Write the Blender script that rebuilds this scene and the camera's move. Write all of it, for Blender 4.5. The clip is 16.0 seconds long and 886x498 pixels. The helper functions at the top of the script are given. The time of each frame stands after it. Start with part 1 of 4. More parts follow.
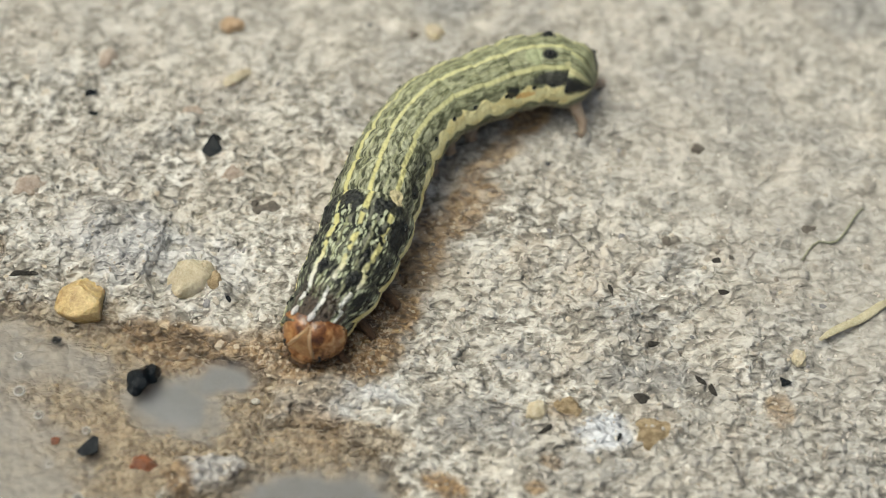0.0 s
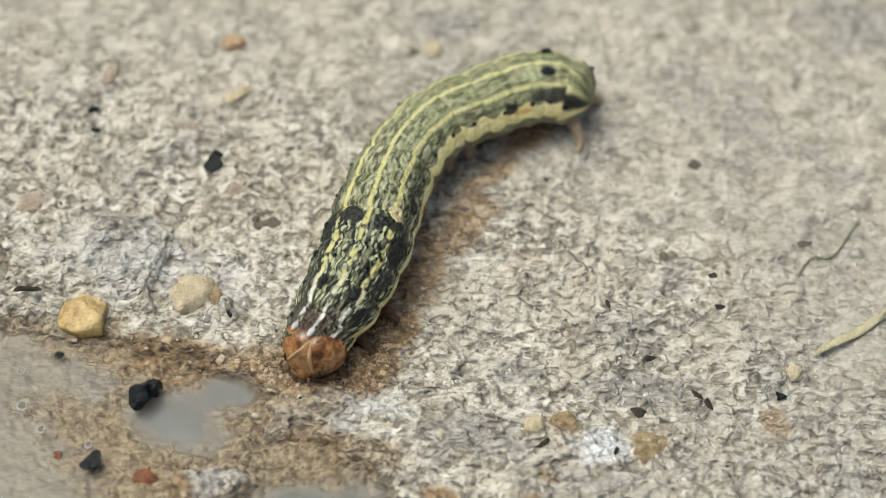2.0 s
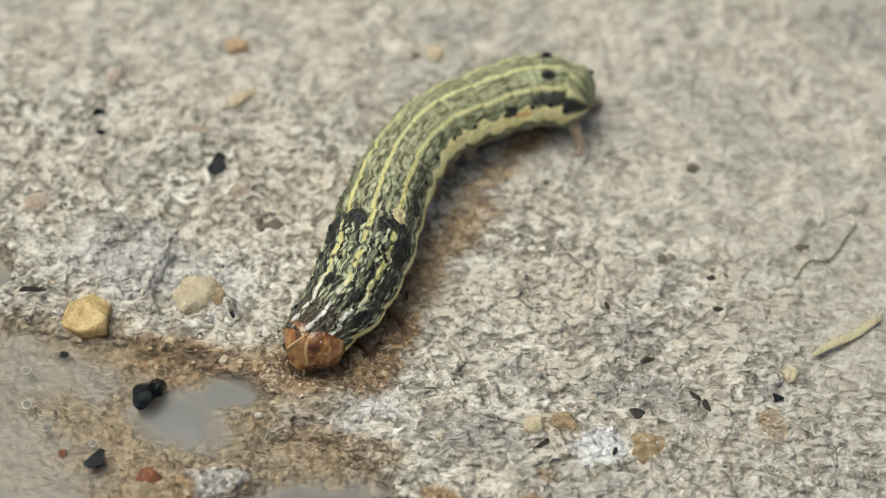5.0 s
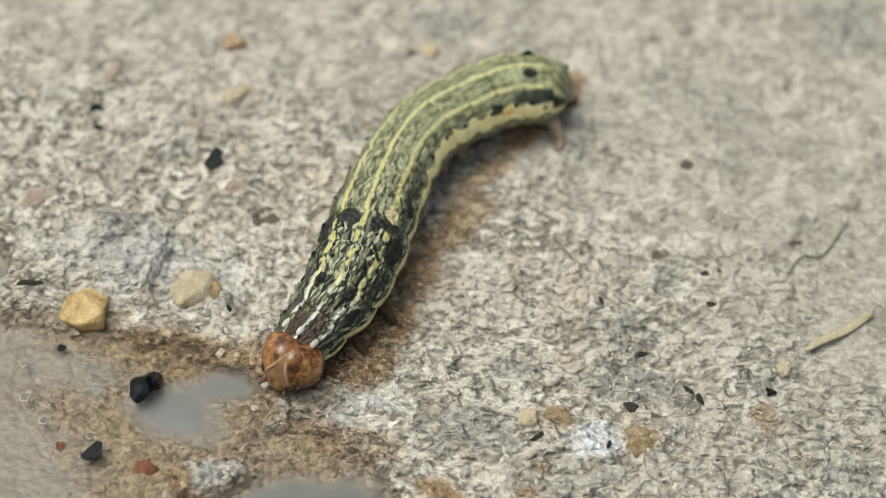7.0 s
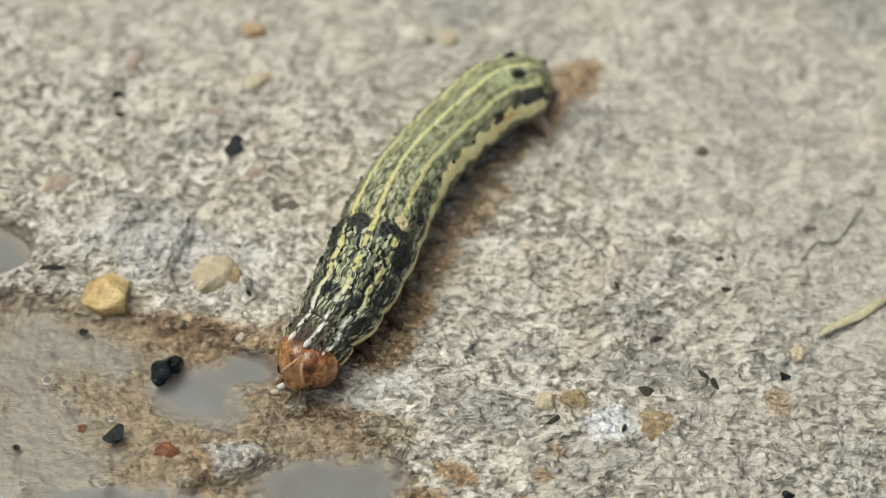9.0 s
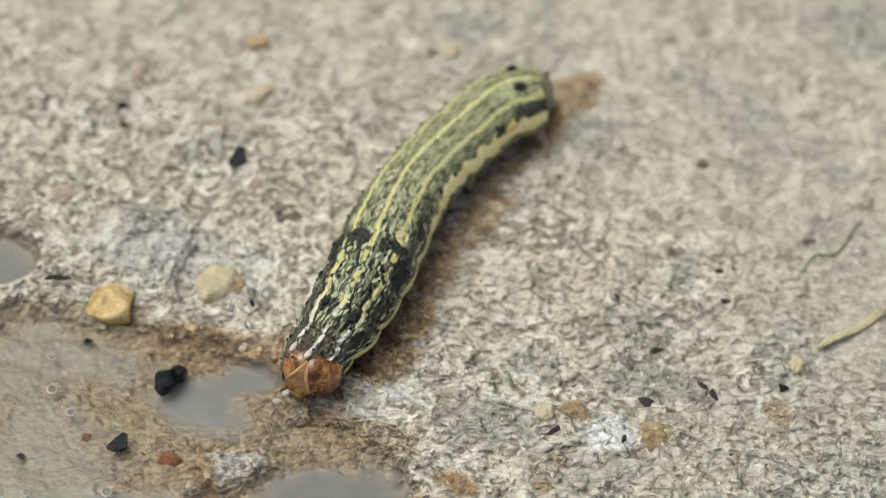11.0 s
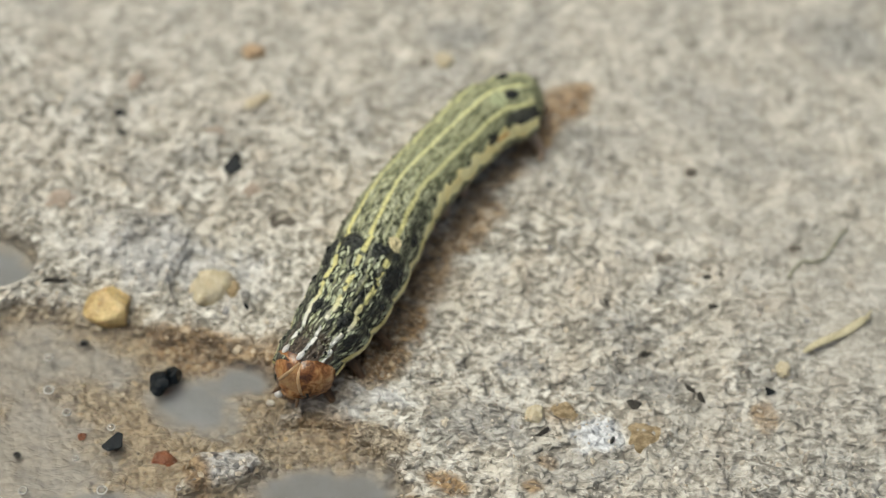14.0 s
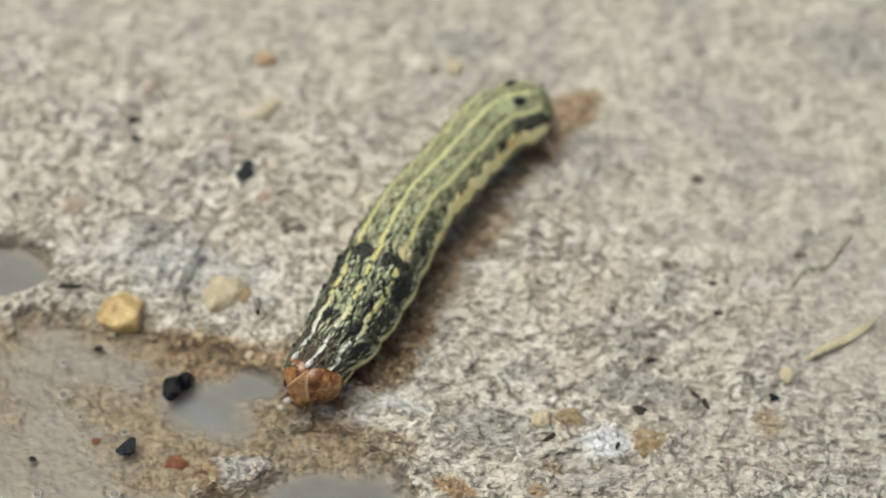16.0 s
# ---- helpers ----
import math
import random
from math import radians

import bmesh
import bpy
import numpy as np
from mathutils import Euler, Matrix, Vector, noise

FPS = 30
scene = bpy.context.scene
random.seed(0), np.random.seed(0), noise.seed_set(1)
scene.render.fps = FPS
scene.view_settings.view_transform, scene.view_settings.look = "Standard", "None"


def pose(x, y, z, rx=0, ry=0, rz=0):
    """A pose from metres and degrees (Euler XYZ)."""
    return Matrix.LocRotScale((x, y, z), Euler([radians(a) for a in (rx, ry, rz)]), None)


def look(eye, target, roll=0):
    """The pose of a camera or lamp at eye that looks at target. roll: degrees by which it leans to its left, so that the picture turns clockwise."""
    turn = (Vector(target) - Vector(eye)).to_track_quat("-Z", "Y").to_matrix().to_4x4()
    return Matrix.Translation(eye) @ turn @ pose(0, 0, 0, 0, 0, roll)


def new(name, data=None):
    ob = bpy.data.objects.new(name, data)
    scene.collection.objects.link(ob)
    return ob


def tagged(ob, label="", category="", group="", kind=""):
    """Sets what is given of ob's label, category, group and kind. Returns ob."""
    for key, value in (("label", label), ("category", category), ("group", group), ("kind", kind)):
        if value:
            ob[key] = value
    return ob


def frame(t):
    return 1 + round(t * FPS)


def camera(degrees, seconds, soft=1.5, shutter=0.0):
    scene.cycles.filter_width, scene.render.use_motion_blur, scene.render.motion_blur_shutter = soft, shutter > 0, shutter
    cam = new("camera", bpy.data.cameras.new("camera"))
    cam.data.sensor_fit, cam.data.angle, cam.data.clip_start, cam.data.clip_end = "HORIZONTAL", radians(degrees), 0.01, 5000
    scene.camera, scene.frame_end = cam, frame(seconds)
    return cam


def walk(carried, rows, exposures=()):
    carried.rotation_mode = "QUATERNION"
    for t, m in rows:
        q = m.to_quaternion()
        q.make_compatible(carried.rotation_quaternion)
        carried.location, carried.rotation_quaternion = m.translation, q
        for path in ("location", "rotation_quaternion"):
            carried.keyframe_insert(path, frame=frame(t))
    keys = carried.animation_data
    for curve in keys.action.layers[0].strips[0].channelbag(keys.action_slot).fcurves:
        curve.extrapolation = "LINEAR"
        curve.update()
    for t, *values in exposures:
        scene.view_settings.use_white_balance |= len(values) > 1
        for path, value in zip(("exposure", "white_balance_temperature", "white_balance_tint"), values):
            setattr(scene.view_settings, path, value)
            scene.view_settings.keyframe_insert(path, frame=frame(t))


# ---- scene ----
cam = camera(24.0, 16.0, soft=1.0)
cam.data.dof.use_dof = True
cam.data.dof.focus_distance = 0.0908
cam.data.dof.aperture_fstop = 32.0
PATH = [
    (0.0, (-0.00017, -0.05354, 0.07612), (0.00013, 0.00031, -0.00105), 3.90),
    (0.5, (-0.00022, -0.05385, 0.07645), (-0.00003, 0.00002, -0.00070), 3.77),
    (1.0, (-0.00027, -0.05391, 0.07650), (-0.00001, 0.00029, -0.00042), 3.85),
    (1.5, (0.00006, -0.05408, 0.07667), (0.00008, 0.00033, -0.00010), 3.62),
    (2.0, (0.00021, -0.05383, 0.07703), (0.00013, 0.00036, 0.00009), 3.52),
    (2.5, (0.00005, -0.05412, 0.07706), (0.00014, 0.00018, 0.00021), 3.69),
    (3.0, (0.00000, -0.05415, 0.07696), (0.00000, 0.00000, 0.00000), 3.65),
    (3.5, (-0.00002, -0.05427, 0.07675), (0.00003, -0.00012, -0.00021), 3.70),
    (4.0, (0.00001, -0.05422, 0.07698), (0.00007, -0.00032, -0.00015), 3.77),
    (4.5, (0.00014, -0.05427, 0.07763), (0.00007, -0.00014, 0.00065), 3.68),
    (7.0, (0.00005, -0.05516, 0.07803), (0.00030, -0.00067, 0.00132), 4.11),
    (7.5, (-0.00008, -0.05502, 0.07854), (0.00023, -0.00097, 0.00151), 4.14),
    (8.0, (0.00023, -0.05518, 0.07866), (0.00009, -0.00108, 0.00166), 3.76),
    (8.5, (0.00019, -0.05558, 0.07869), (-0.00030, -0.00152, 0.00167), 3.47),
    (11.0, (0.00034, -0.05619, 0.07947), (-0.00055, -0.00185, 0.00265), 3.35),
    (11.5, (0.00024, -0.05645, 0.07969), (-0.00043, -0.00179, 0.00309), 3.53),
    (12.0, (0.00086, -0.05762, 0.07950), (-0.00004, -0.00287, 0.00297), 3.39),
    (12.5, (0.00104, -0.05787, 0.07960), (0.00021, -0.00337, 0.00289), 3.50),
    (13.0, (0.00073, -0.05796, 0.08077), (0.00018, -0.00318, 0.00426), 3.79),
    (13.5, (0.00070, -0.05746, 0.08093), (0.00002, -0.00235, 0.00467), 3.70),
    (14.0, (0.00051, -0.05800, 0.07989), (-0.00018, -0.00249, 0.00391), 3.76),
    (14.5, (0.00046, -0.05766, 0.07997), (-0.00045, -0.00291, 0.00345), 3.59),
    (15.0, (0.00063, -0.05780, 0.07956), (-0.00046, -0.00259, 0.00336), 3.45),
    (15.5, (0.00059, -0.05804, 0.08052), (-0.00054, -0.00305, 0.00417), 3.49),
    (16.0, (0.00115, -0.05787, 0.08169), (-0.00055, -0.00304, 0.00523), 2.96),
]
walk(cam, [(t, look(eye, target, roll)) for t, eye, target, roll in PATH],
     exposures=[(t, stops, 6420, -3) for t, stops in ((0.0, -0.17), (0.5, -0.03), (1.5, -0.16), (2.5, -0.17), (3.5, -0.03), (4.0, -0.03), (4.5, -0.24), (7.0, -0.24), (16.0, -0.24))])

# ---- light: a bright, hazy day in open shade, the brighter side up and to the left ----
SUN_ELEVATION, SUN_AZIMUTH = radians(67), radians(160)   # azimuth counted from +x towards +y
world = bpy.data.worlds.new("sky")
scene.world = world
world.use_nodes = True
sky = world.node_tree.nodes.new("ShaderNodeTexSky")
sky.sky_type, sky.sun_disc = "NISHITA", False
sky.sun_elevation, sky.sun_rotation = SUN_ELEVATION, radians(90) - SUN_AZIMUTH
sky.air_density, sky.dust_density, sky.ozone_density = 0.4, 9.0, 0.4
background = world.node_tree.nodes["Background"]
background.inputs["Strength"].default_value = 0.16
world.node_tree.links.new(sky.outputs["Color"], background.inputs["Color"])
sun_lamp = bpy.data.lights.new("sun", "SUN")
sun_lamp.energy, sun_lamp.angle, sun_lamp.color = 1.0, radians(42), (1.0, 0.97, 0.93)
sun_way = Vector((math.cos(SUN_AZIMUTH) * math.cos(SUN_ELEVATION), math.sin(SUN_AZIMUTH) * math.cos(SUN_ELEVATION), math.sin(SUN_ELEVATION)))
new("sun", sun_lamp).matrix_world = look(sun_way, (0, 0, 0))

MM = 0.001


# ---- materials ----
class Graph:
    """Short names for the nodes of one material."""

    def __init__(self, name):
        self.mat = bpy.data.materials.new(name)
        self.mat.use_nodes = True
        self.tree = self.mat.node_tree
        self.shader = self.tree.nodes["Principled BSDF"]
        self.out = self.tree.nodes["Material Output"]

    def put(self, socket, value):
        if isinstance(value, bpy.types.NodeSocket):
            self.tree.links.new(value, socket)
        elif isinstance(value, (tuple, list)):
            socket.default_value = (*value, 1.0) if len(value) == 3 and len(socket.default_value) == 4 else tuple(value)
        else:
            socket.default_value = value

    def node(self, kind, **values):
        n = self.tree.nodes.new(kind)
        for key, value in values.items():
            self.put(n.inputs[key.replace("_", " ")], value)
        return n

    def math(self, op, a, b=0.0, clamp=False):
        n = self.tree.nodes.new("ShaderNodeMath")
        n.operation, n.use_clamp = op, clamp
        self.put(n.inputs[0], a)
        self.put(n.inputs[1], b)
        return n.outputs[0]

    def mix(self, fac, a, b, blend="MIX"):
        n = self.tree.nodes.new("ShaderNodeMix")
        n.data_type, n.blend_type = "RGBA", blend
        self.put(n.inputs[0], fac)
        self.put(n.inputs[6], a)
        self.put(n.inputs[7], b)
        return n.outputs[2]

    def ramp(self, fac, *stops):
        n = self.tree.nodes.new("ShaderNodeValToRGB")
        e = n.color_ramp.elements
        while len(e) < len(stops):
            e.new(0.5)
        for item, (at, colour) in zip(e, stops):
            item.position = at
            item.color = (*colour, 1.0) if isinstance(colour, tuple) else (colour, colour, colour, 1.0)
        self.put(n.inputs[0], fac)
        return n.outputs[0]

    def span(self, value, low, high, to_low=0.0, to_high=1.0):
        n = self.tree.nodes.new("ShaderNodeMapRange")
        n.interpolation_type = "SMOOTHSTEP"
        for k, v in enumerate((value, low, high, to_low, to_high)):
            self.put(n.inputs[k], v)
        return n.outputs[0]

    def noise(self, vec, scale, detail=3.0, rough=0.55, warp=0.0):
        return self.node("ShaderNodeTexNoise", Vector=vec, Scale=scale, Detail=detail, Roughness=rough, Distortion=warp).outputs[0]

    def cells(self, vec, scale, feature="F1"):
        n = self.node("ShaderNodeTexVoronoi", Vector=vec, Scale=scale)
        n.feature = feature
        return n

    def place(self):
        """Object coordinates in millimetres."""
        n = self.tree.nodes.new("ShaderNodeVectorMath")
        n.operation = "SCALE"
        self.tree.links.new(self.tree.nodes.new("ShaderNodeTexCoord").outputs["Object"], n.inputs[0])
        n.inputs["Scale"].default_value = 1000.0
        return n.outputs[0]

    def value(self, name):
        n = self.tree.nodes.new("ShaderNodeAttribute")
        n.attribute_name = name
        return n.outputs["Fac"]

    def bump(self, height, depth, strength=1.0, normal=None):
        n = self.node("ShaderNodeBump", Height=height, Distance=depth, Strength=strength)
        if normal is not None:
            self.put(n.inputs["Normal"], normal)
        return n.outputs[0]

    def finish(self, colour, roughness, normal=None, **more):
        self.put(self.shader.inputs["Base Color"], colour)
        self.put(self.shader.inputs["Roughness"], roughness)
        if normal is not None:
            self.put(self.shader.inputs["Normal"], normal)
        for key, value in more.items():
            self.put(self.shader.inputs[key.replace("_", " ")], value)
        return self.mat


def bent_place(g, p, stretch):
    """The place p stretched along the axes."""
    n = g.tree.nodes.new("ShaderNodeVectorMath")
    n.operation = "MULTIPLY"
    g.put(n.inputs[0], p)
    g.put(n.inputs[1], stretch)
    return n.outputs[0]


def concrete_material():
    g = Graph("weathered_concrete")
    p = g.place()
    broad, mid, fine = g.noise(p, 0.22, 4), g.noise(p, 1.1, 3, 0.55, 1.2), g.noise(bent_place(g, p, (0.7, 1.15, 1.0)), 2.5, 2, 0.55, 0.8)
    grain = g.cells(p, 2.8)
    tone = g.math("ADD", g.math("MULTIPLY", mid, 0.45), g.math("MULTIPLY", fine, 0.55))
    base = g.ramp(tone, (0.37, (0.11, 0.10, 0.083)), (0.44, (0.29, 0.273, 0.236)), (0.50, (0.49, 0.467, 0.415)), (0.60, (0.72, 0.70, 0.645)))
    base = g.mix(g.span(broad, 0.40, 0.62, 0.0, 0.55), base, (0.56, 0.515, 0.435))
    bent = g.tree.nodes.new("ShaderNodeVectorMath")
    bent.operation = "ADD"
    g.put(bent.inputs[0], bent_place(g, p, (0.62, 1.2, 1.0)))
    push = g.node("ShaderNodeTexNoise", Vector=p, Scale=1.2, Detail=1.0).outputs["Color"]
    g.put(bent.inputs[1], bent_place(g, push, (0.5, 0.5, 0.5)))
    flake = g.cells(bent.outputs[0], 1.45, "DISTANCE_TO_EDGE").outputs["Distance"]
    gap = g.math("MULTIPLY", g.span(flake, 0.0, 0.20, 1.0, 0.0), g.span(mid, 0.42, 0.58, 0.85, 0.05))
    warm = g.noise(p, 0.42, 3, 0.5, 0.8)
    base = g.mix(g.span(warm, 0.54, 0.68, 0.0, 0.32), base, (0.50, 0.415, 0.325))
    base = g.mix(g.span(warm, 0.30, 0.44, 0.35, 0.0), base, (0.40, 0.39, 0.37))
    gap = g.math("MULTIPLY", gap, g.span(g.value("wet"), 0.1, 0.9, 1.0, 0.3))
    base = g.mix(gap, base, (0.165, 0.15, 0.122))
    speck = g.math("MULTIPLY", g.span(grain.outputs["Distance"], 0.25, 0.5, 1.0, 0.0), 0.28)
    base = g.mix(speck, base, g.ramp(grain.outputs["Color"], (0.1, (0.30, 0.26, 0.21)), (0.35, (0.52, 0.47, 0.40)), (0.6, (0.60, 0.57, 0.52)), (0.9, (0.44, 0.34, 0.24))))
    dust = g.value("dust")
    veil = g.ramp(g.noise(p, 0.9, 4, 0.5), (0.32, (0.22, 0.206, 0.178)), (0.5, (0.37, 0.35, 0.308)), (0.68, (0.52, 0.494, 0.44)))
    base = g.mix(g.math("MULTIPLY", dust, g.span(broad, 0.3, 0.7, 0.7, 0.45)), base, veil)
    base = g.mix(g.math("MULTIPLY", g.value("grey"), g.span(mid, 0.3, 0.6, 0.5, 1.0)), base, g.ramp(fine, (0.35, (0.13, 0.125, 0.117)), (0.65, (0.38, 0.37, 0.35))))
    base = g.mix(g.math("MULTIPLY", g.value("pale"), 0.85), base, g.ramp(fine, (0.3, (0.45, 0.455, 0.47)), (0.6, (0.74, 0.76, 0.80))))
    # rusty stains, with the shadow beside the body mixed into the same brown
    base = g.mix(g.math("MULTIPLY", g.value("rust_shade"), g.span(fine, 0.25, 0.6, 0.6, 1.0)), base, g.ramp(fine, (0.32, (0.09, 0.05, 0.021)), (0.5, (0.25, 0.155, 0.072)), (0.68, (0.46, 0.33, 0.18))))
    wet = g.value("wet")
    base = g.mix(wet, base, g.mix(1.0, base, (0.68, 0.605, 0.505), "MULTIPLY"))
    base = g.mix(g.math("MULTIPLY", wet, g.span(fine, 0.40, 0.52, 0.42, 0.0)), base, (0.085, 0.058, 0.032))
    flecks = g.noise(p, 4.6, 2, 0.6, 1.0)
    base = g.mix(g.math("MULTIPLY", wet, g.span(flecks, 0.52, 0.62, 0.0, 0.5)), base, (0.56, 0.48, 0.36))
    base = g.mix(g.math("MULTIPLY", wet, g.span(flecks, 0.38, 0.46, 0.55, 0.0)), base, (0.11, 0.075, 0.042))
    base = g.mix(g.math("MULTIPLY", g.value("rim"), g.span(fine, 0.3, 0.6, 0.75, 0.15)), base, (0.10, 0.062, 0.032))
    # blue-grey floor colour that paints the sky's reflection in the puddle
    silt_sheen = g.value("silt_sheen")
    base = g.mix(silt_sheen, base, g.ramp(g.noise(p, 0.5, 3), (0.3, (0.16, 0.162, 0.17)), (0.7, (0.22, 0.23, 0.257))))
    relief = g.math("ADD", g.math("MULTIPLY", fine, 0.7), g.math("ADD", g.math("MULTIPLY", grain.outputs["Distance"], -0.5), g.math("MULTIPLY", gap, -0.3)))
    keep = g.math("MULTIPLY", g.span(silt_sheen, 0.0, 0.8, 1.0, 0.05), g.span(dust, 0.0, 1.0, 1.0, 0.45))
    normal = g.bump(g.math("MULTIPLY", relief, keep), 0.00039, 1.0)
    return g.finish(base, g.math("MAXIMUM", g.span(wet, 0.0, 1.0, 0.85, 0.36), g.math("MULTIPLY", silt_sheen, 0.7)), normal)


def water_material():
    g = Graph("still_water")
    p = g.place()
    normal = g.bump(g.noise(p, 0.35, 2), 0.00006, 0.5)
    clear = g.node("ShaderNodeBsdfTransparent", Color=(0.93, 0.92, 0.89))
    gloss = g.node("ShaderNodeBsdfGlossy", Color=(1, 1, 1), Roughness=0.03, Normal=normal)
    fresnel = g.node("ShaderNodeFresnel", IOR=1.33, Normal=normal)
    both = g.tree.nodes.new("ShaderNodeMixShader")
    for k, v in enumerate((fresnel.outputs[0], clear.outputs[0], gloss.outputs[0])):
        g.put(both.inputs[k], v)
    g.put(g.out.inputs["Surface"], both.outputs[0])
    return g.mat


def stone_material(name, dark, light, roughness=0.5, scale=1.5, through_light=0.0, gloss=0.5):
    g = Graph(name)
    p = g.place()
    n = g.noise(p, scale, 4, 0.6, 0.4)
    f = g.noise(p, scale * 5, 3, 0.6)
    tone = g.math("ADD", g.math("MULTIPLY", n, 0.65), g.math("MULTIPLY", f, 0.35))
    return g.finish(g.ramp(tone, (0.32, dark), (0.66, light)), roughness, g.bump(f, 0.00012, 0.9),
                    Subsurface_Weight=through_light, Subsurface_Radius=(0.0006, 0.0004, 0.0002), Specular_IOR_Level=gloss)


def grit_material():
    g = Graph("mixed_sand")
    n = g.tree.nodes.new("ShaderNodeNewGeometry").outputs["Random Per Island"]
    f = g.noise(g.place(), 9.0, 2)
    base = g.ramp(n, (0.0, (0.22, 0.19, 0.155)), (0.1, (0.32, 0.285, 0.235)), (0.3, (0.47, 0.42, 0.35)), (0.55, (0.54, 0.50, 0.44)),
                  (0.75, (0.60, 0.57, 0.51)), (0.87, (0.48, 0.41, 0.31)), (0.96, (0.34, 0.33, 0.33)), (1.0, (0.06, 0.06, 0.06)))
    base = g.mix(0.35, base, g.ramp(f, (0.3, 0.2), (0.7, 0.75)), "OVERLAY")
    wet = g.value("wet")
    base = g.mix(wet, base, g.mix(1.0, base, (0.80, 0.70, 0.55), "MULTIPLY"))
    return g.finish(base, g.span(wet, 0, 1, 0.75, 0.28), g.bump(f, 0.00005, 0.6))


def skin_material():
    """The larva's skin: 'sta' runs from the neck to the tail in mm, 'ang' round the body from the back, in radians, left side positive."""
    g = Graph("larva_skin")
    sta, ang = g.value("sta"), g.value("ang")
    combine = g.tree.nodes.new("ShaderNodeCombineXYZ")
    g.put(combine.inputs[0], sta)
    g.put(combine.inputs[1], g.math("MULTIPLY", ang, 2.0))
    p = combine.outputs[0]
    stretch = g.tree.nodes.new("ShaderNodeCombineXYZ")
    g.put(stretch.inputs[0], g.math("MULTIPLY", sta, 0.5))
    g.put(stretch.inputs[1], g.math("MULTIPLY", ang, 3.6))
    q = stretch.outputs[0]
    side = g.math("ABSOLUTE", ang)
    wobble = g.math("MULTIPLY", g.math("SUBTRACT", g.noise(p, 1.2, 2), 0.5), 0.10)
    across = g.math("ADD", side, wobble)
    thorax = g.span(g.math("ADD", sta, g.math("MULTIPLY", wobble, 6.0)), 5.5, 6.5, 1.0, 0.0)
    shield = g.span(g.math("ADD", sta, g.math("MULTIPLY", g.math("SUBTRACT", g.noise(p, 2.6, 3, 0.65), 0.5), 2.2)), 0.75, 1.6, 1.0, 0.0)
    shield = g.math("MULTIPLY", shield, g.span(side, 0.8, 0.98, 1.0, 0.0))
    fine, veins = g.noise(p, 5.0, 3, 0.6), g.noise(q, 2.6, 3, 0.6, 0.7)
    coarse = g.noise(p, 1.1, 3)
    squeeze = g.tree.nodes.new("ShaderNodeCombineXYZ")
    g.put(squeeze.inputs[0], g.math("MULTIPLY", sta, 0.42))
    g.put(squeeze.inputs[1], g.math("ADD", g.math("MULTIPLY", ang, 2.3), g.math("MULTIPLY", coarse, 0.8)))
    bead = g.cells(squeeze.outputs[0], 5.2).outputs["Distance"]
    calm = g.math("ADD", g.math("MULTIPLY", bead, 0.16), g.math("MULTIPLY", g.math("SUBTRACT", 1.0, veins), 1.08))
    weave = g.tree.nodes.new("ShaderNodeCombineXYZ")
    g.put(weave.inputs[0], g.math("MULTIPLY", sta, 0.95))
    g.put(weave.inputs[1], g.math("ADD", g.math("MULTIPLY", ang, 5.4), g.math("MULTIPLY", g.math("SINE", g.math("MULTIPLY", sta, 7.0)), 0.10)))
    worm = g.noise(weave.outputs[0], 1.75, 1.0, 0.5, 0.7)
    rear = g.ramp(calm, (0.40, (0.40, 0.415, 0.26)), (0.52, (0.31, 0.325, 0.19)), (0.64, (0.21, 0.22, 0.12)), (0.76, (0.09, 0.097, 0.046)))
    wrinkled = g.ramp(worm, (0.44, (0.022, 0.026, 0.013)), (0.495, (0.15, 0.16, 0.088)), (0.54, (0.37, 0.39, 0.24)), (0.62, (0.50, 0.51, 0.36)))
    rear = g.mix(g.span(sta, 8.0, 14.0, 0.80, 0.15), rear, wrinkled)
    knobs = g.math("ADD", g.math("MULTIPLY", bead, 0.85), g.math("MULTIPLY", g.math("SUBTRACT", 1.0, veins), 0.35))
    beads = g.ramp(knobs, (0.42, (0.53, 0.57, 0.40)), (0.49, (0.30, 0.335, 0.19)), (0.55, (0.04, 0.048, 0.025)), (0.62, (0.005, 0.007, 0.005)))
    pebbly = g.ramp(knobs, (0.43, (0.44, 0.445, 0.31)), (0.52, (0.28, 0.285, 0.18)), (0.60, (0.085, 0.09, 0.048)), (0.70, (0.03, 0.033, 0.018)))
    rear = g.mix(g.span(sta, 7.5, 13.0, 0.35, 0.08), rear, pebbly)
    lace = g.ramp(worm, (0.47, (0.005, 0.007, 0.005)), (0.515, (0.05, 0.055, 0.03)), (0.55, (0.36, 0.375, 0.24)), (0.63, (0.58, 0.59, 0.44)))
    front = g.mix(0.25, beads, lace)
    base = g.mix(thorax, rear, front)

    def band(centre, half, soft=0.03):
        return g.span(g.math("ABSOLUTE", g.math("SUBTRACT", across, centre)), g.math("SUBTRACT", half, soft), g.math("ADD", half, soft), 1.0, 0.0)

    # dark flank above the yellow side stripe
    flank = g.math("MULTIPLY", band(0.98, 0.16, 0.09), g.math("MAXIMUM", g.span(sta, 8.0, 10.5, 1.0, 0.2), g.span(sta, 17.0, 18.6, 0.0, 1.0)))
    base = g.mix(g.math("MULTIPLY", flank, g.span(veins, 0.35, 0.65, 0.95, 0.35)), base, (0.022, 0.024, 0.02))
    broken = g.span(g.noise(p, 1.5, 1), 0.42, 0.50, 0.0, 1.0)
    whole = g.math("MAXIMUM", broken, g.math("SUBTRACT", 1.0, thorax))
    line_tint = g.mix(g.span(sta, 0.9, 3.4, 0.0, 1.0), (0.70, 0.70, 0.66), g.mix(g.span(sta, 6, 12), (0.58, 0.55, 0.24), (0.52, 0.51, 0.26)))
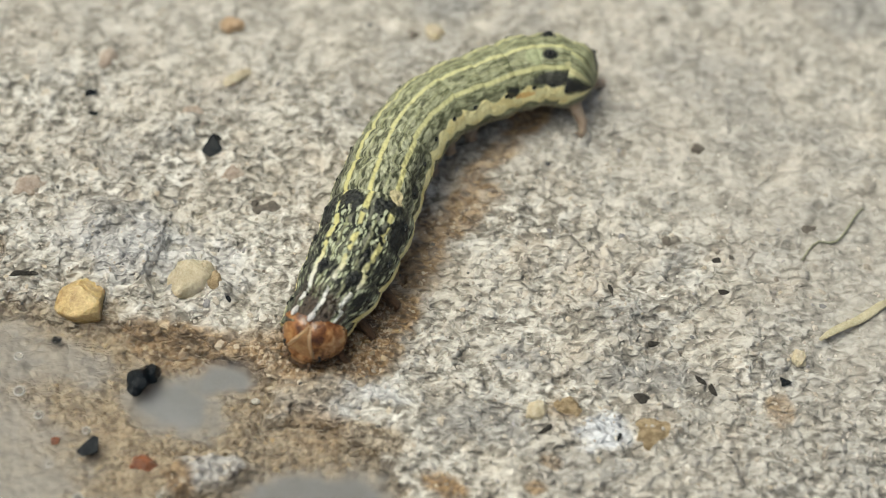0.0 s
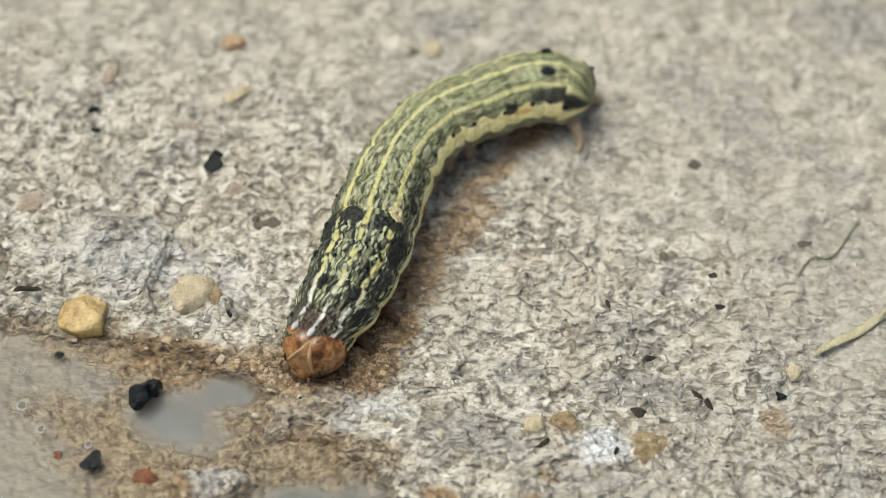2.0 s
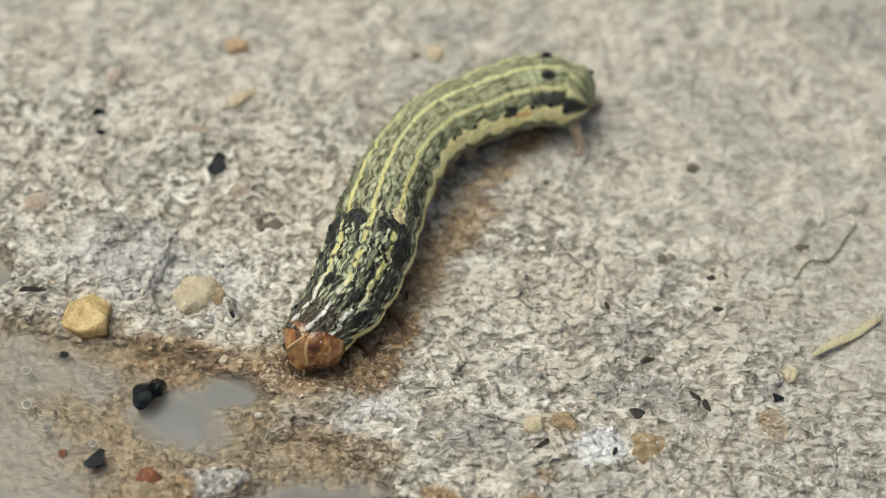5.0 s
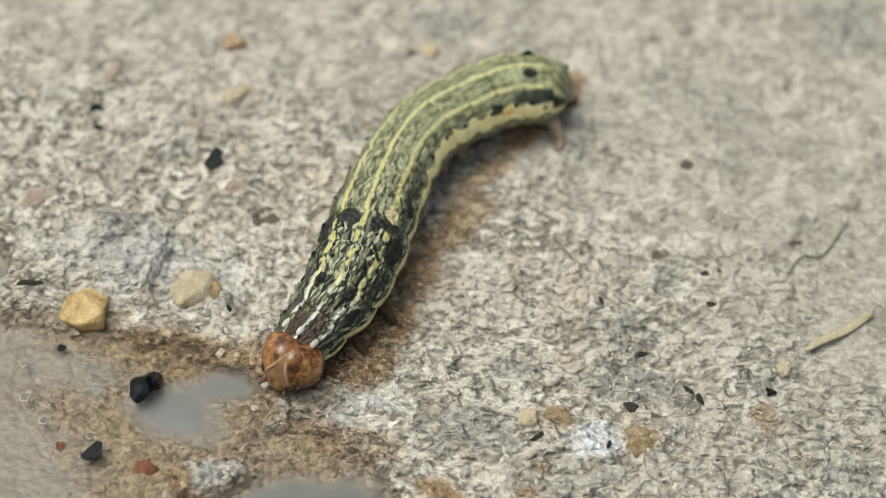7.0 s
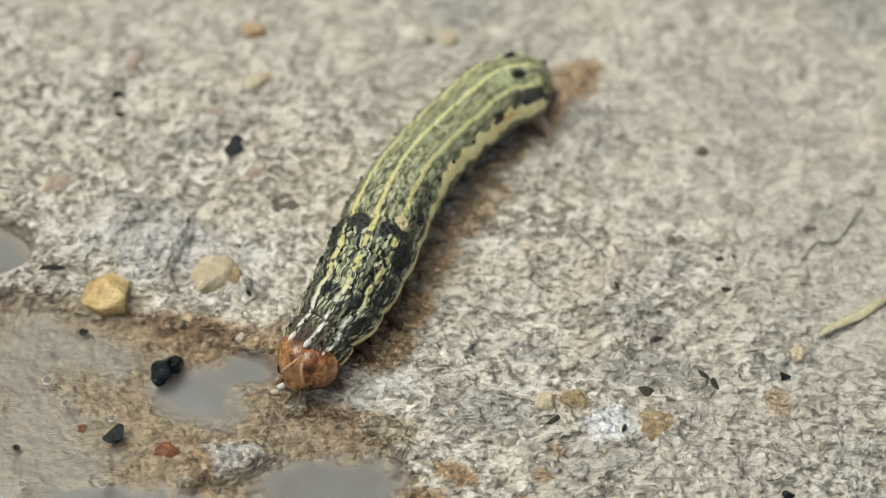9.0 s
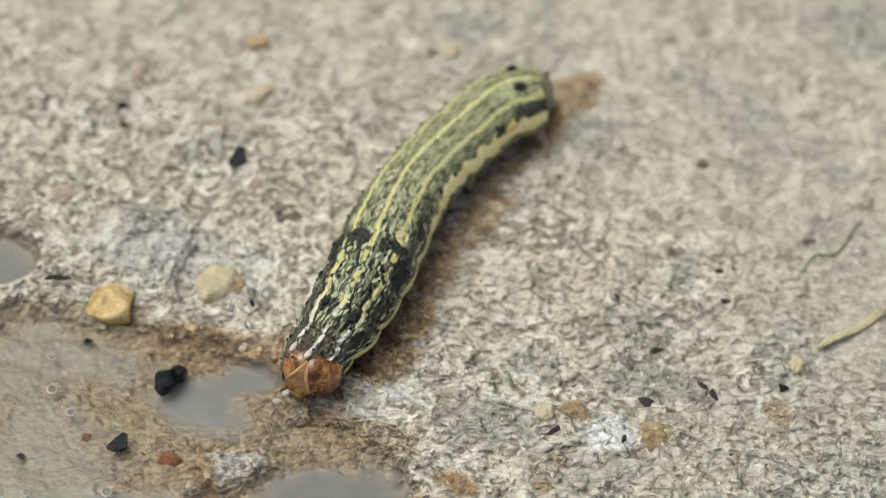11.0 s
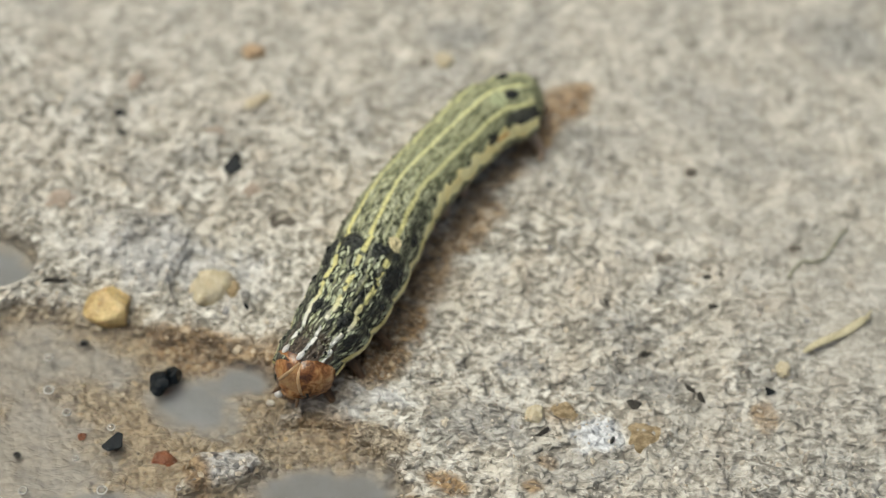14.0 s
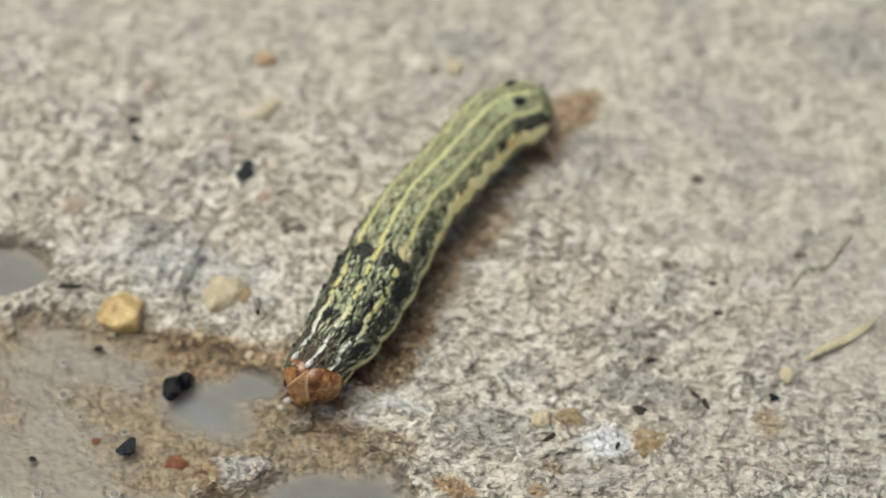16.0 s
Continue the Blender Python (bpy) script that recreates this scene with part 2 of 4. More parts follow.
    tail_end = g.span(g.math("ADD", sta, g.math("MULTIPLY", g.math("SUBTRACT", g.noise(p, 1.6, 2), 0.5), 2.0)), 19.6, 20.6, 1.0, 0.15)
    whole = g.math("MULTIPLY", whole, tail_end)
    for centre, half in ((0.0, 0.048), (0.62, 0.060)):
        base = g.mix(g.math("MULTIPLY", band(centre, g.span(sta, 5.0, 7.0, half * 1.22, half)), whole), base, line_tint)
    base = g.mix(g.math("MULTIPLY", g.math("MULTIPLY", band(0.33, 0.03), broken), 0.5), base, (0.36, 0.37, 0.2))
    stripe_tint = g.mix(g.span(coarse, 0.42, 0.62), (0.84, 0.78, 0.42), g.mix(g.span(sta, 9, 13), (0.72, 0.65, 0.28), (0.80, 0.70, 0.33)))
    scallop = g.math("MULTIPLY", g.math("SINE", g.math("MULTIPLY", sta, 5.2)), g.span(sta, 6, 11, 0.025, 0.075))
    stripe = g.span(g.math("ABSOLUTE", g.math("SUBTRACT", g.math("ADD", g.math("ADD", side, g.math("MULTIPLY", wobble, 0.35)), scallop), g.span(sta, 6, 13, 1.54, 1.31))), g.span(sta, 8, 14, 0.10, 0.20), g.span(sta, 8, 14, 0.17, 0.25), 1.0, 0.0)
    base = g.mix(stripe, base, stripe_tint)
    base = g.mix(g.span(across, 1.65, 1.85), base, g.ramp(fine, (0.35, (0.16, 0.15, 0.1)), (0.65, (0.3, 0.28, 0.2))))
    # dark neck shield
    shield_tint = g.ramp(fine, (0.35, (0.026, 0.020, 0.016)), (0.65, (0.115, 0.088, 0.064)))
    lines = g.math("MAXIMUM", band(0.0, 0.085), band(0.62, 0.09))
    base = g.mix(g.math("MULTIPLY", shield, g.math("SUBTRACT", 1.0, lines)), base, shield_tint)

    # black blotches: (mm along, radians round, size along, size round)
    def blotch(at, turn, along, around, tint, strength=0.95):
        nonlocal base
        a = g.math("DIVIDE", g.math("SUBTRACT", sta, at), along)
        b = g.math("DIVIDE", g.math("SUBTRACT", g.math("ADD", ang, wobble), turn), around)
        d = g.math("ADD", g.math("MULTIPLY", a, a), g.math("MULTIPLY", b, b))
        d = g.math("ADD", d, g.math("MULTIPLY", g.math("SUBTRACT", fine, 0.5), 1.4))
        base = g.mix(g.math("MULTIPLY", g.span(d, 0.6, 1.1, 1.0, 0.0), strength), base, tint)

    black = (0.01, 0.012, 0.012)
    for at, turn, along, around in ((5.0, 1.02, 0.8, 0.26), (5.9, 0.62, 0.45, 0.26), (5.8, -0.45, 0.5, 0.25), (5.2, -1.0, 0.9, 0.3),
                                    (16.3, 1.08, 0.36, 0.16), (2.17, 0.42, 0.45, 0.2), (2.17, -0.42, 0.4, 0.18), (1.75, 0.93, 0.4, 0.17),
                                    (7.3, 1.1, 0.4, 0.14), (5.65, 0.3, 0.5, 0.15), (5.6, -0.2, 0.45, 0.13)):
        blotch(at, turn, along, around, black)
    for turn in (0.93, -0.93):
        blotch(19.3, turn, 2.1, 0.21, (0.04, 0.041, 0.038), 0.88)
        blotch(20.5, turn, 0.9, 0.3, (0.018, 0.019, 0.018), 0.9)
    blotch(20.2, 0.5, 0.8, 0.11, (0.58, 0.55, 0.30), 0.85)
    blotch(16.9, 1.24, 0.6, 0.09, (0.70, 0.43, 0.14), 0.8)
    blotch(6.45, 0.64, 0.36, 0.2, (0.64, 0.56, 0.33))
    blotch(18.0, 0.30, 0.6, 0.24, (0.4, 0.44, 0.26), 0.7)
    for turn in (0.26, -0.5):
        blotch(18.8, turn, 0.42, 0.16, black)
    warts = g.cells(p, 4.2).outputs["Distance"]
    normal = g.bump(g.math("MULTIPLY", g.math("SUBTRACT", g.math("MULTIPLY", fine, 0.5), warts), g.span(sta, 6.0, 12.0, 1.0, 0.4)), 0.00016, 0.85)
    rough = g.math("SUBTRACT", g.span(fine, 0.3, 0.7, 0.6, 0.42), g.math("MULTIPLY", shield, 0.18))
    return g.finish(base, rough, normal, Subsurface_Weight=0.03, Subsurface_Radius=(0.0004, 0.0004, 0.0002), Specular_IOR_Level=0.35)


def head_material():
    g = Graph("amber_head_capsule")
    p = g.place()
    f, n = g.noise(p, 3.0, 3, 0.65, 0.8), g.noise(p, 1.2, 2)
    tone = g.math("ADD", g.math("MULTIPLY", f, 0.6), g.math("MULTIPLY", n, 0.4))
    return g.finish(g.ramp(tone, (0.37, (0.05, 0.017, 0.006)), (0.45, (0.14, 0.052, 0.015)), (0.53, (0.29, 0.125, 0.04)), (0.65, (0.50, 0.28, 0.115))),
                    0.22, g.bump(f, 0.00008, 0.7), Subsurface_Weight=0.15, Subsurface_Radius=(0.0008, 0.0003, 0.0001), Coat_Weight=0.3, Coat_Roughness=0.1)


CONCRETE, WATER, GRIT, SKIN, HEAD = concrete_material(), water_material(), grit_material(), skin_material(), head_material()
YELLOW_STONE = stone_material("yellow_quartz", (0.26, 0.155, 0.045), (0.74, 0.58, 0.29), 0.3, 1.1, 0.4)
CREAM_STONE = stone_material("cream_quartz", (0.38, 0.31, 0.19), (0.66, 0.60, 0.45), 0.55, 1.4, 0.15)
OCHRE_STONE = stone_material("ochre_stone", (0.13, 0.085, 0.036), (0.47, 0.37, 0.23), 0.9, 2.6)
BLACK_STONE = stone_material("black_slag", (0.001, 0.0025, 0.004), (0.005, 0.009, 0.013), 0.16, 1.2, 0.0, 0.28)
DARK_STONE = stone_material("dark_grey_stone", (0.012, 0.011, 0.010), (0.075, 0.068, 0.058), 0.7, 2.5, 0.0, 0.25)
GREY_STONE = stone_material("mid_grey_stone", (0.06, 0.052, 0.043), (0.19, 0.165, 0.135), 0.8, 2.0)
PEACH_STONE = stone_material("orange_tan_stone", (0.30, 0.19, 0.10), (0.56, 0.43, 0.29), 0.7, 1.6)
RED_STONE = stone_material("red_brick_crumb", (0.06, 0.016, 0.007), (0.42, 0.13, 0.035), 0.4, 1.6)
PINK_STONE = stone_material("pale_red_grain", (0.26, 0.19, 0.14), (0.54, 0.47, 0.40), 0.85, 2.4)
STRAW = stone_material("dry_straw", (0.42, 0.37, 0.22), (0.64, 0.59, 0.41), 0.6, 3.0)
FIBRE = stone_material("green_fibre", (0.22, 0.23, 0.15), (0.36, 0.36, 0.26), 0.7, 3.0)
BLACK_CHITIN = stone_material("black_chitin", (0.006, 0.008, 0.008), (0.022, 0.026, 0.026), 0.25, 4.0)
LEG_CHITIN = stone_material("brown_leg", (0.05, 0.028, 0.014), (0.16, 0.09, 0.045), 0.35, 3.0)
FLESH = stone_material("translucent_flesh", (0.24, 0.17, 0.12), (0.46, 0.37, 0.28), 0.4, 2.0, 0.3)
FRONS = stone_material("tan_face_plate", (0.18, 0.075, 0.025), (0.46, 0.27, 0.12), 0.16, 2.4, 0.15)
PALE_LINE = stone_material("pale_seam", (0.48, 0.29, 0.14), (0.64, 0.45, 0.25), 0.3, 4.0)
WHITE_MARK = stone_material("white_mark", (0.70, 0.68, 0.64), (0.82, 0.80, 0.78), 0.25, 4.0)


def bubble_material():
    g = Graph("clear_bubble")
    return g.finish((0.75, 0.74, 0.72), 0.05, None, Transmission_Weight=0.9, IOR=1.3)


BUBBLE = bubble_material()
# opaque pale colour for the light caught by a bubble's edge
MENISCUS_GLINT = stone_material("water_rim_glint", (0.5, 0.49, 0.47), (0.66, 0.65, 0.63), 0.1, 2.0)


# ---- helpers for meshes ----
def value_noise(x, y, size, seed):
    """Smooth noise from -1 to 1 with features of the given size."""
    u, v = x / size, y / size
    i, j = np.floor(u), np.floor(v)
    a, b = u - i, v - j
    a, b = a * a * a * (a * (a * 6 - 15) + 10), b * b * b * (b * (b * 6 - 15) + 10)

    def corner(di, dj):
        s = np.sin((i + di) * 127.1 + (j + dj) * 311.7 + seed * 74.7) * 43758.5453
        return s - np.floor(s)

    low = corner(0, 0) * (1 - a) + corner(1, 0) * a
    high = corner(0, 1) * (1 - a) + corner(1, 1) * a
    return (low * (1 - b) + high * b) * 2 - 1


def step(x, low, high):
    k = np.clip((x - low) / (high - low), 0, 1)
    return k * k * (3 - 2 * k)


def blob(x, y, cx, cy, rx, ry, turn=0.0, ragged=0.35, seed=1, soft=0.25):
    """1 inside an ellipse with a ragged rim, 0 outside; millimetres and degrees."""
    c, s = math.cos(radians(turn)), math.sin(radians(turn))
    dx, dy = x - cx, y - cy
    d = np.hypot((dx * c + dy * s) / rx, (dy * c - dx * s) / ry)
    d = d + ragged * (0.6 * value_noise(x, y, 1.3, seed) + 0.4 * value_noise(x, y, 0.45, seed + 5))
    return 1 - step(d, 1 - soft, 1 + soft)


WATER_LEVEL = -0.30


def pool(x, y):
    """How far inside the puddle a place lies: 1 in the middle, 0 on dry ground."""
    d = blob(x, y, -17.0, -13.8, 12.2, 9.4, -3, 0.10, 3, 0.10)
    d = np.maximum(d, blob(x, y, -6.5, -13.2, 5.8, 4.0, -8, 0.16, 4, 0.12))
    d = np.maximum(d, blob(x, y, -11.3, -8.7, 4.6, 3.0, -8, 0.14, 6, 0.12))
    d = np.maximum(d, blob(x, y, -21.5, -2.2, 2.3, 1.7, 0, 0.15, 8, 0.12))
    lump = np.maximum(blob(x, y, -8.7, -12.1, 1.85, 0.85, 14, 0.5, 9, 0.35), blob(x, y, -10.2, -12.9, 0.8, 0.5, 30, 0.4, 10, 0.5)) * 0.8
    return d * (1 - lump)


def height(x, y):
    """The ground's height in mm."""
    h = 0.22 * value_noise(x, y, 5.0, 11) + 0.22 * value_noise(x, y, 1.9, 12)
    wx, wy = x + 0.35 * value_noise(x, y, 0.9, 22), y + 0.3 * value_noise(x, y, 0.9, 23)
    h = h + 0.22 * value_noise(wx, wy, 0.85, 13)
    h = h + 0.13 * value_noise(wx, wy, 0.45, 14) + 0.04 * value_noise(x, y, 0.22, 15)
    crust = blob(x, y, -12.6, -1.2, 4.6, 2.4, -12, 0.4, 24, 0.4)
    h = h * (1 + 0.7 * crust) - 0.6 * crust * step(value_noise(wx, wy * 1.7, 1.7, 25), 0.05, 0.55)
    crack = 1 - np.abs(value_noise(x + 0.4 * value_noise(x, y, 0.7, 21), y, 0.9, 16))
    h = h - 0.08 * step(crack, 0.72, 1.0)
    inside = pool(x, y)
    floor = -0.85 + 0.12 * value_noise(x, y, 1.6, 17) + 0.09 * value_noise(x, y, 0.6, 18) + 0.05 * value_noise(x, y, 0.3, 19)
    floor = floor * (1 - sheen_shape(x, y)) - 0.9 * sheen_shape(x, y)
    rim = 0.06 + h * 0.75 * (1 - 0.4 * dust_part(x, y))
    flat = step(np.hypot(x, y), 40, 90)
    return (rim * (1 - inside) + floor * inside) * (1 - flat)


def wet_part(x, y):
    w = pool(x, y)
    for k, (cx, cy, rx, ry, turn) in enumerate(((-5.2, -6.3, 3.2, 1.3, 0), (-3.0, -4.9, 1.6, 1.7, 40), (-3.8, -10.0, 2.8, 0.75, -8), (-1.9, -3.2, 1.0, 2.2, -20), (4.9, 9.6, 2.0, 1.0, 38))):
        w = np.maximum(w, (0.35 if k == 3 else 1.0) * blob(x, y, cx, cy, rx, ry, turn, 0.45, 30 + k, 0.25))
    return np.maximum(w, 0.5 * blob(x, y, -5.7, -8.2, 2.3, 1.3, 0, 0.4, 36, 0.3))


def rim_part(x, y):
    """The brown tide mark along the puddle's edge."""
    inside = pool(x, y)
    patchy = step(value_noise(x, y, 1.1, 37) + 0.5 * value_noise(x, y, 0.4, 38), -0.7, 0.3)
    return np.clip(4.0 * inside * (1 - inside), 0, 1) * (0.35 + 0.65 * patchy) * step(x, -23, -17)


def rust_shade_part(x, y):
    # Brown stains; the blobs along the body's right side also paint its contact shadow.
    r = np.zeros_like(x)
    for k, (cx, cy, rx, ry, turn, w) in enumerate((
            (-4.6, -6.4, 3.2, 1.2, 8, 0.9), (-2.2, -4.8, 1.5, 2.3, -18, 1.0), (-4.9, -9.9, 1.5, 0.9, 0, 0.55), (0.9, -12.4, 1.0, 0.6, -20, 1.0),
            (0.9, 2.1, 1.15, 1.9, -30, 0.8), (-0.7, -0.6, 1.0, 2.5, -20, 0.85), (0.2, 0.9, 0.8, 1.6, -30, 0.8), (2.0, 4.7, 1.7, 0.65, 48, 0.7), (5.2, 9.6, 1.8, 1.0, 40, 1.0), (3.9, 7.6, 1.9, 0.8, 48, 0.95), (5.6, 10.4, 1.1, 0.7, 20, 1.0), (-10.2, -6.3, 3.4, 1.0, -10, 0.9),
            (-5.7, -8.2, 2.0, 1.2, 0, 0.25), (4.6, -12.2, 0.5, 0.35, 0, 0.85), (4.0, -13.5, 0.6, 0.4, 0, 0.85), (-0.4, -13.6, 1.2, 0.6, 10, 0.9), (5.2, -11.0, 0.5, 0.35, 0, 0.6), (14.9, -7.5, 0.5, 0.9, 10, 0.6), (5.6, -8.2, 0.8, 0.6, 0, 0.5), (-10.2, -12.9, 0.7, 1.2, 35, 0.9))):
        r = np.maximum(r, w * blob(x, y, cx, cy, rx, ry, turn, 0.5, 40 + k, 0.35))
    return np.maximum(r, 0.22 * pool(x, y))


def grey_part(x, y):
    r = 0.45 * step(value_noise(x, y, 3.6, 61) + 0.4 * value_noise(x, y, 1.2, 62), 0.35, 0.8) * (1 - step(np.hypot(x, y), 40, 90))
    for k, (cx, cy, rx, ry, w) in enumerate(((2.3, -9.3, 2.4, 1.2, 0.8), (8.6, -3.4, 2.2, 1.1, 0.55), (3.9, -5.9, 1.3, 0.6, 0.8), (9.6, -6.3, 2.6, 1.0, 0.8),
                                             (-14.6, 0.5, 1.8, 0.7, 0.7), (-13.6, -0.9, 3.0, 1.2, 0.4), (-8.8, -12.0, 2.0, 1.0, 0.45), (-0.3, 14.0, 1.6, 1.0, 0.9), (19.5, 15.5, 2.6, 1.8, 0.8), (6.2, -11.4, 2.0, 1.0, 0.6), (17.0, -10.0, 7.0, 5.5, 0.38), (13.0, -13.0, 6.0, 2.5, 0.3), (17.5, -0.5, 5.0, 4.5, 0.3))):
        r = np.maximum(r, w * blob(x, y, cx, cy, rx, ry, 0, 0.5, 70 + k, 0.4))
    return r


def dust_part(x, y):
    """Smoother concrete with pale dust in its pores, away from the puddle."""
    d = y + 0.12 * x + 0.85 * np.maximum(x - 6.0, 0) + 3.0 * value_noise(x, y, 4.0, 95) + 1.2 * value_noise(x, y, 1.4, 96)
    return step(d, 1.0, 13.0) * (1 - step(np.hypot(x, y), 40, 90))


def sheen_shape(x, y):
    # smooth patches where the water's sky sheen is put into the floor colour
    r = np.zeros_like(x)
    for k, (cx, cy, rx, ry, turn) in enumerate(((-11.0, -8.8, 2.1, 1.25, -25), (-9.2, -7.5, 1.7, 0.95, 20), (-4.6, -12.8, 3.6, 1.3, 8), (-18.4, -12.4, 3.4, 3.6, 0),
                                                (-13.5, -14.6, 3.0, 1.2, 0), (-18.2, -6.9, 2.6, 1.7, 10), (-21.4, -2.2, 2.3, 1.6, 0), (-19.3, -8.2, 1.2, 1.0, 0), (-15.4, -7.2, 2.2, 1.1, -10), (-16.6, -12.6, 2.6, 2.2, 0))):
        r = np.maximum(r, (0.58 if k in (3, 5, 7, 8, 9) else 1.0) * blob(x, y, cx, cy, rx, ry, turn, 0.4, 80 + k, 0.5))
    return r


def sheen_part(x, y):
    return sheen_shape(x, y) * pool(x, y)


def pale_part(x, y):
    return np.maximum(np.maximum(blob(x, y, 7.3, -9.3, 1.15, 0.85, 0, 0.6, 91, 0.3), 0.5 * blob(x, y, -2.3, -8.1, 1.5, 0.55, -14, 0.5, 97, 0.4)), np.maximum((0.4 * blob(x, y, -12.6, -1.7, 4.0, 1.8, -12, 0.6, 94, 0.5)), np.maximum(0.35 * blob(x, y, -6.0, -9.6, 2.6, 1.1, 0, 0.5, 93, 0.5), 0.45 * blob(x, y, -8.6, -12.0, 1.7, 0.75, 14, 0.5, 98, 0.4))))


def sheet(name, xs, ys, zf, material):
    """A grid over the coordinates xs and ys, in mm."""
    X, Y = np.meshgrid(xs, ys)
    Z = zf(X, Y)
    nx, ny = len(xs), len(ys)
    me = bpy.data.meshes.new(name)
    me.vertices.add(nx * ny)
    me.vertices.foreach_set("co", (np.stack([X, Y, Z], -1).reshape(-1) * MM).astype(np.float32))
    k = np.arange((nx - 1) * (ny - 1))
    a = (k // (nx - 1)) * nx + k % (nx - 1)
    quads = np.stack([a, a + 1, a + nx + 1, a + nx], -1)
    me.loops.add(quads.size)
    me.loops.foreach_set("vertex_index", quads.reshape(-1).astype(np.int32))
    me.polygons.add(len(quads))
    me.polygons.foreach_set("loop_start", np.arange(0, quads.size, 4, dtype=np.int32))
    me.polygons.foreach_set("use_smooth", np.ones(len(quads), dtype=bool))
    me.update(calc_edges=True)
    me.materials.append(material)
    return new(name, me), X, Y


def attribute(me, name, values):
    me.attributes.new(name, "FLOAT", "POINT").data.foreach_set("value", np.asarray(values, dtype=np.float32).reshape(-1))


def spread(low, high, cell, far):
    """Coordinates that are evenly close within a stretch and grow apart out to far."""
    inner = list(np.arange(low, high + cell / 2, cell))
    d, out = cell, []
    p = 0.0
    while p < far:
        d *= 1.32
        p += d
        out.append(p)
    return np.array([low - q for q in reversed(out)] + inner + [inner[-1] + q for q in out])


def part(name, bm, material, parent, label=""):
    """Links a bmesh as one mesh object under a thing or a part."""
    me = bpy.data.meshes.new(name)
    bm.to_mesh(me)
    bm.free()
    for f in me.polygons:
        f.use_smooth = True
    me.materials.append(material)
    ob = new(name, me)
    ob.parent = parent
    return tagged(ob, label) if label else ob


def ball(bm, at, size, turn=(0, 0, 0), rings=8, segments=12):
    m = Matrix.LocRotScale(Vector(at), Euler(turn), Vector(size))
    return bmesh.ops.create_uvsphere(bm, u_segments=segments, v_segments=rings, radius=1.0, matrix=m)["verts"]


def tube(bm, points, radii, sides=10):
    """A tapered tube along points, closed at both ends."""
    rings = []
    pts = [Vector(p) for p in points]
    for k, (p, r) in enumerate(zip(pts, radii)):
        way = (pts[min(k + 1, len(pts) - 1)] - pts[max(k - 1, 0)]).normalized()
        q = way.to_track_quat("Z", "Y")
        rings.append([bm.verts.new(p + q @ Vector((r * math.cos(a), r * math.sin(a), 0))) for a in (2 * math.pi * i / sides for i in range(sides))])
    for low, high in zip(rings, rings[1:]):
        for i in range(sides):
            bm.faces.new((low[i], low[(i + 1) % sides], high[(i + 1) % sides], high[i]))
    bm.faces.new(rings[0][::-1])
    bm.faces.new(rings[-1])


# ---- ground and puddle ----
def build_ground():
    xs, ys = spread(-27, 24, 0.085, 30000), spread(-17, 22, 0.085, 30000)
    ob, X, Y = sheet("ground", xs, ys, height, CONCRETE)
    for name, field in (("wet", wet_part), ("rust_shade", rust_shade_part), ("grey", grey_part), ("silt_sheen", sheen_part), ("pale", pale_part), ("dust", dust_part), ("rim", rim_part)):
        attribute(ob.data, name, field(X, Y))
    tagged(ob, "rough weathered beige concrete with a wet brown hollow", "ground", kind="structure")
    water, _, _ = sheet("water", np.linspace(-31, 0.6, 90), np.linspace(-25, 1.0, 80), lambda x, y: np.full_like(x, WATER_LEVEL), WATER)
    water.visible_shadow = False
    tagged(water, "shallow clear rainwater over brown silt", "puddle", kind="structure")


def ground_at(x, y):
    return float(height(np.array([x]), np.array([y]))[0])


def build_grit():
    rng = np.random.default_rng(5)
    count = 8500
    bm = bmesh.new()
    bmesh.ops.create_icosphere(bm, subdivisions=1, radius=1.0)
    base = np.array([v.co[:] for v in bm.verts])
    tris = np.array([[v.index for v in f.verts] for f in bm.faces])
    bm.free()
    x, y = rng.uniform(-26, 23, count), rng.uniform(-16, 20, count)
    size = 0.06 + 0.15 * rng.random(count) ** 2.2
    shape = base[None] * rng.uniform(0.55, 1.25, (count, 1, 3)) * rng.uniform(0.6, 1.3, (count, len(base), 1))
    turn = rng.uniform(0, 2 * math.pi, count)
    c, s = np.cos(turn)[:, None], np.sin(turn)[:, None]
    px, py, pz = shape[..., 0] * c - shape[..., 1] * s, shape[..., 0] * s + shape[..., 1] * c, shape[..., 2] * 0.7 - 0.3
    z = height(x, y)
    keep = (sheen_part(x, y) < 0.3) & (rng.random(count) > 0.75 * dust_part(x, y))
    co = np.stack([px * size[:, None] + x[:, None], py * size[:, None] + y[:, None], pz * size[:, None] + z[:, None]], -1)[keep]
    n = len(co)
    faces = (tris[None] + (np.arange(n) * len(base))[:, None, None]).reshape(-1, 3)
    me = bpy.data.meshes.new("sand_grit")
    me.from_pydata((co.reshape(-1, 3) * MM).tolist(), [], faces.tolist())
    me.materials.append(GRIT)
    attribute(me, "wet", np.repeat(np.maximum(wet_part(x, y), 0.9 * rust_shade_part(x, y))[keep], len(base)))
    tagged(new("sand_grit", me), "fine mixed sand grains bedded in the concrete", "sand", kind="stuff")


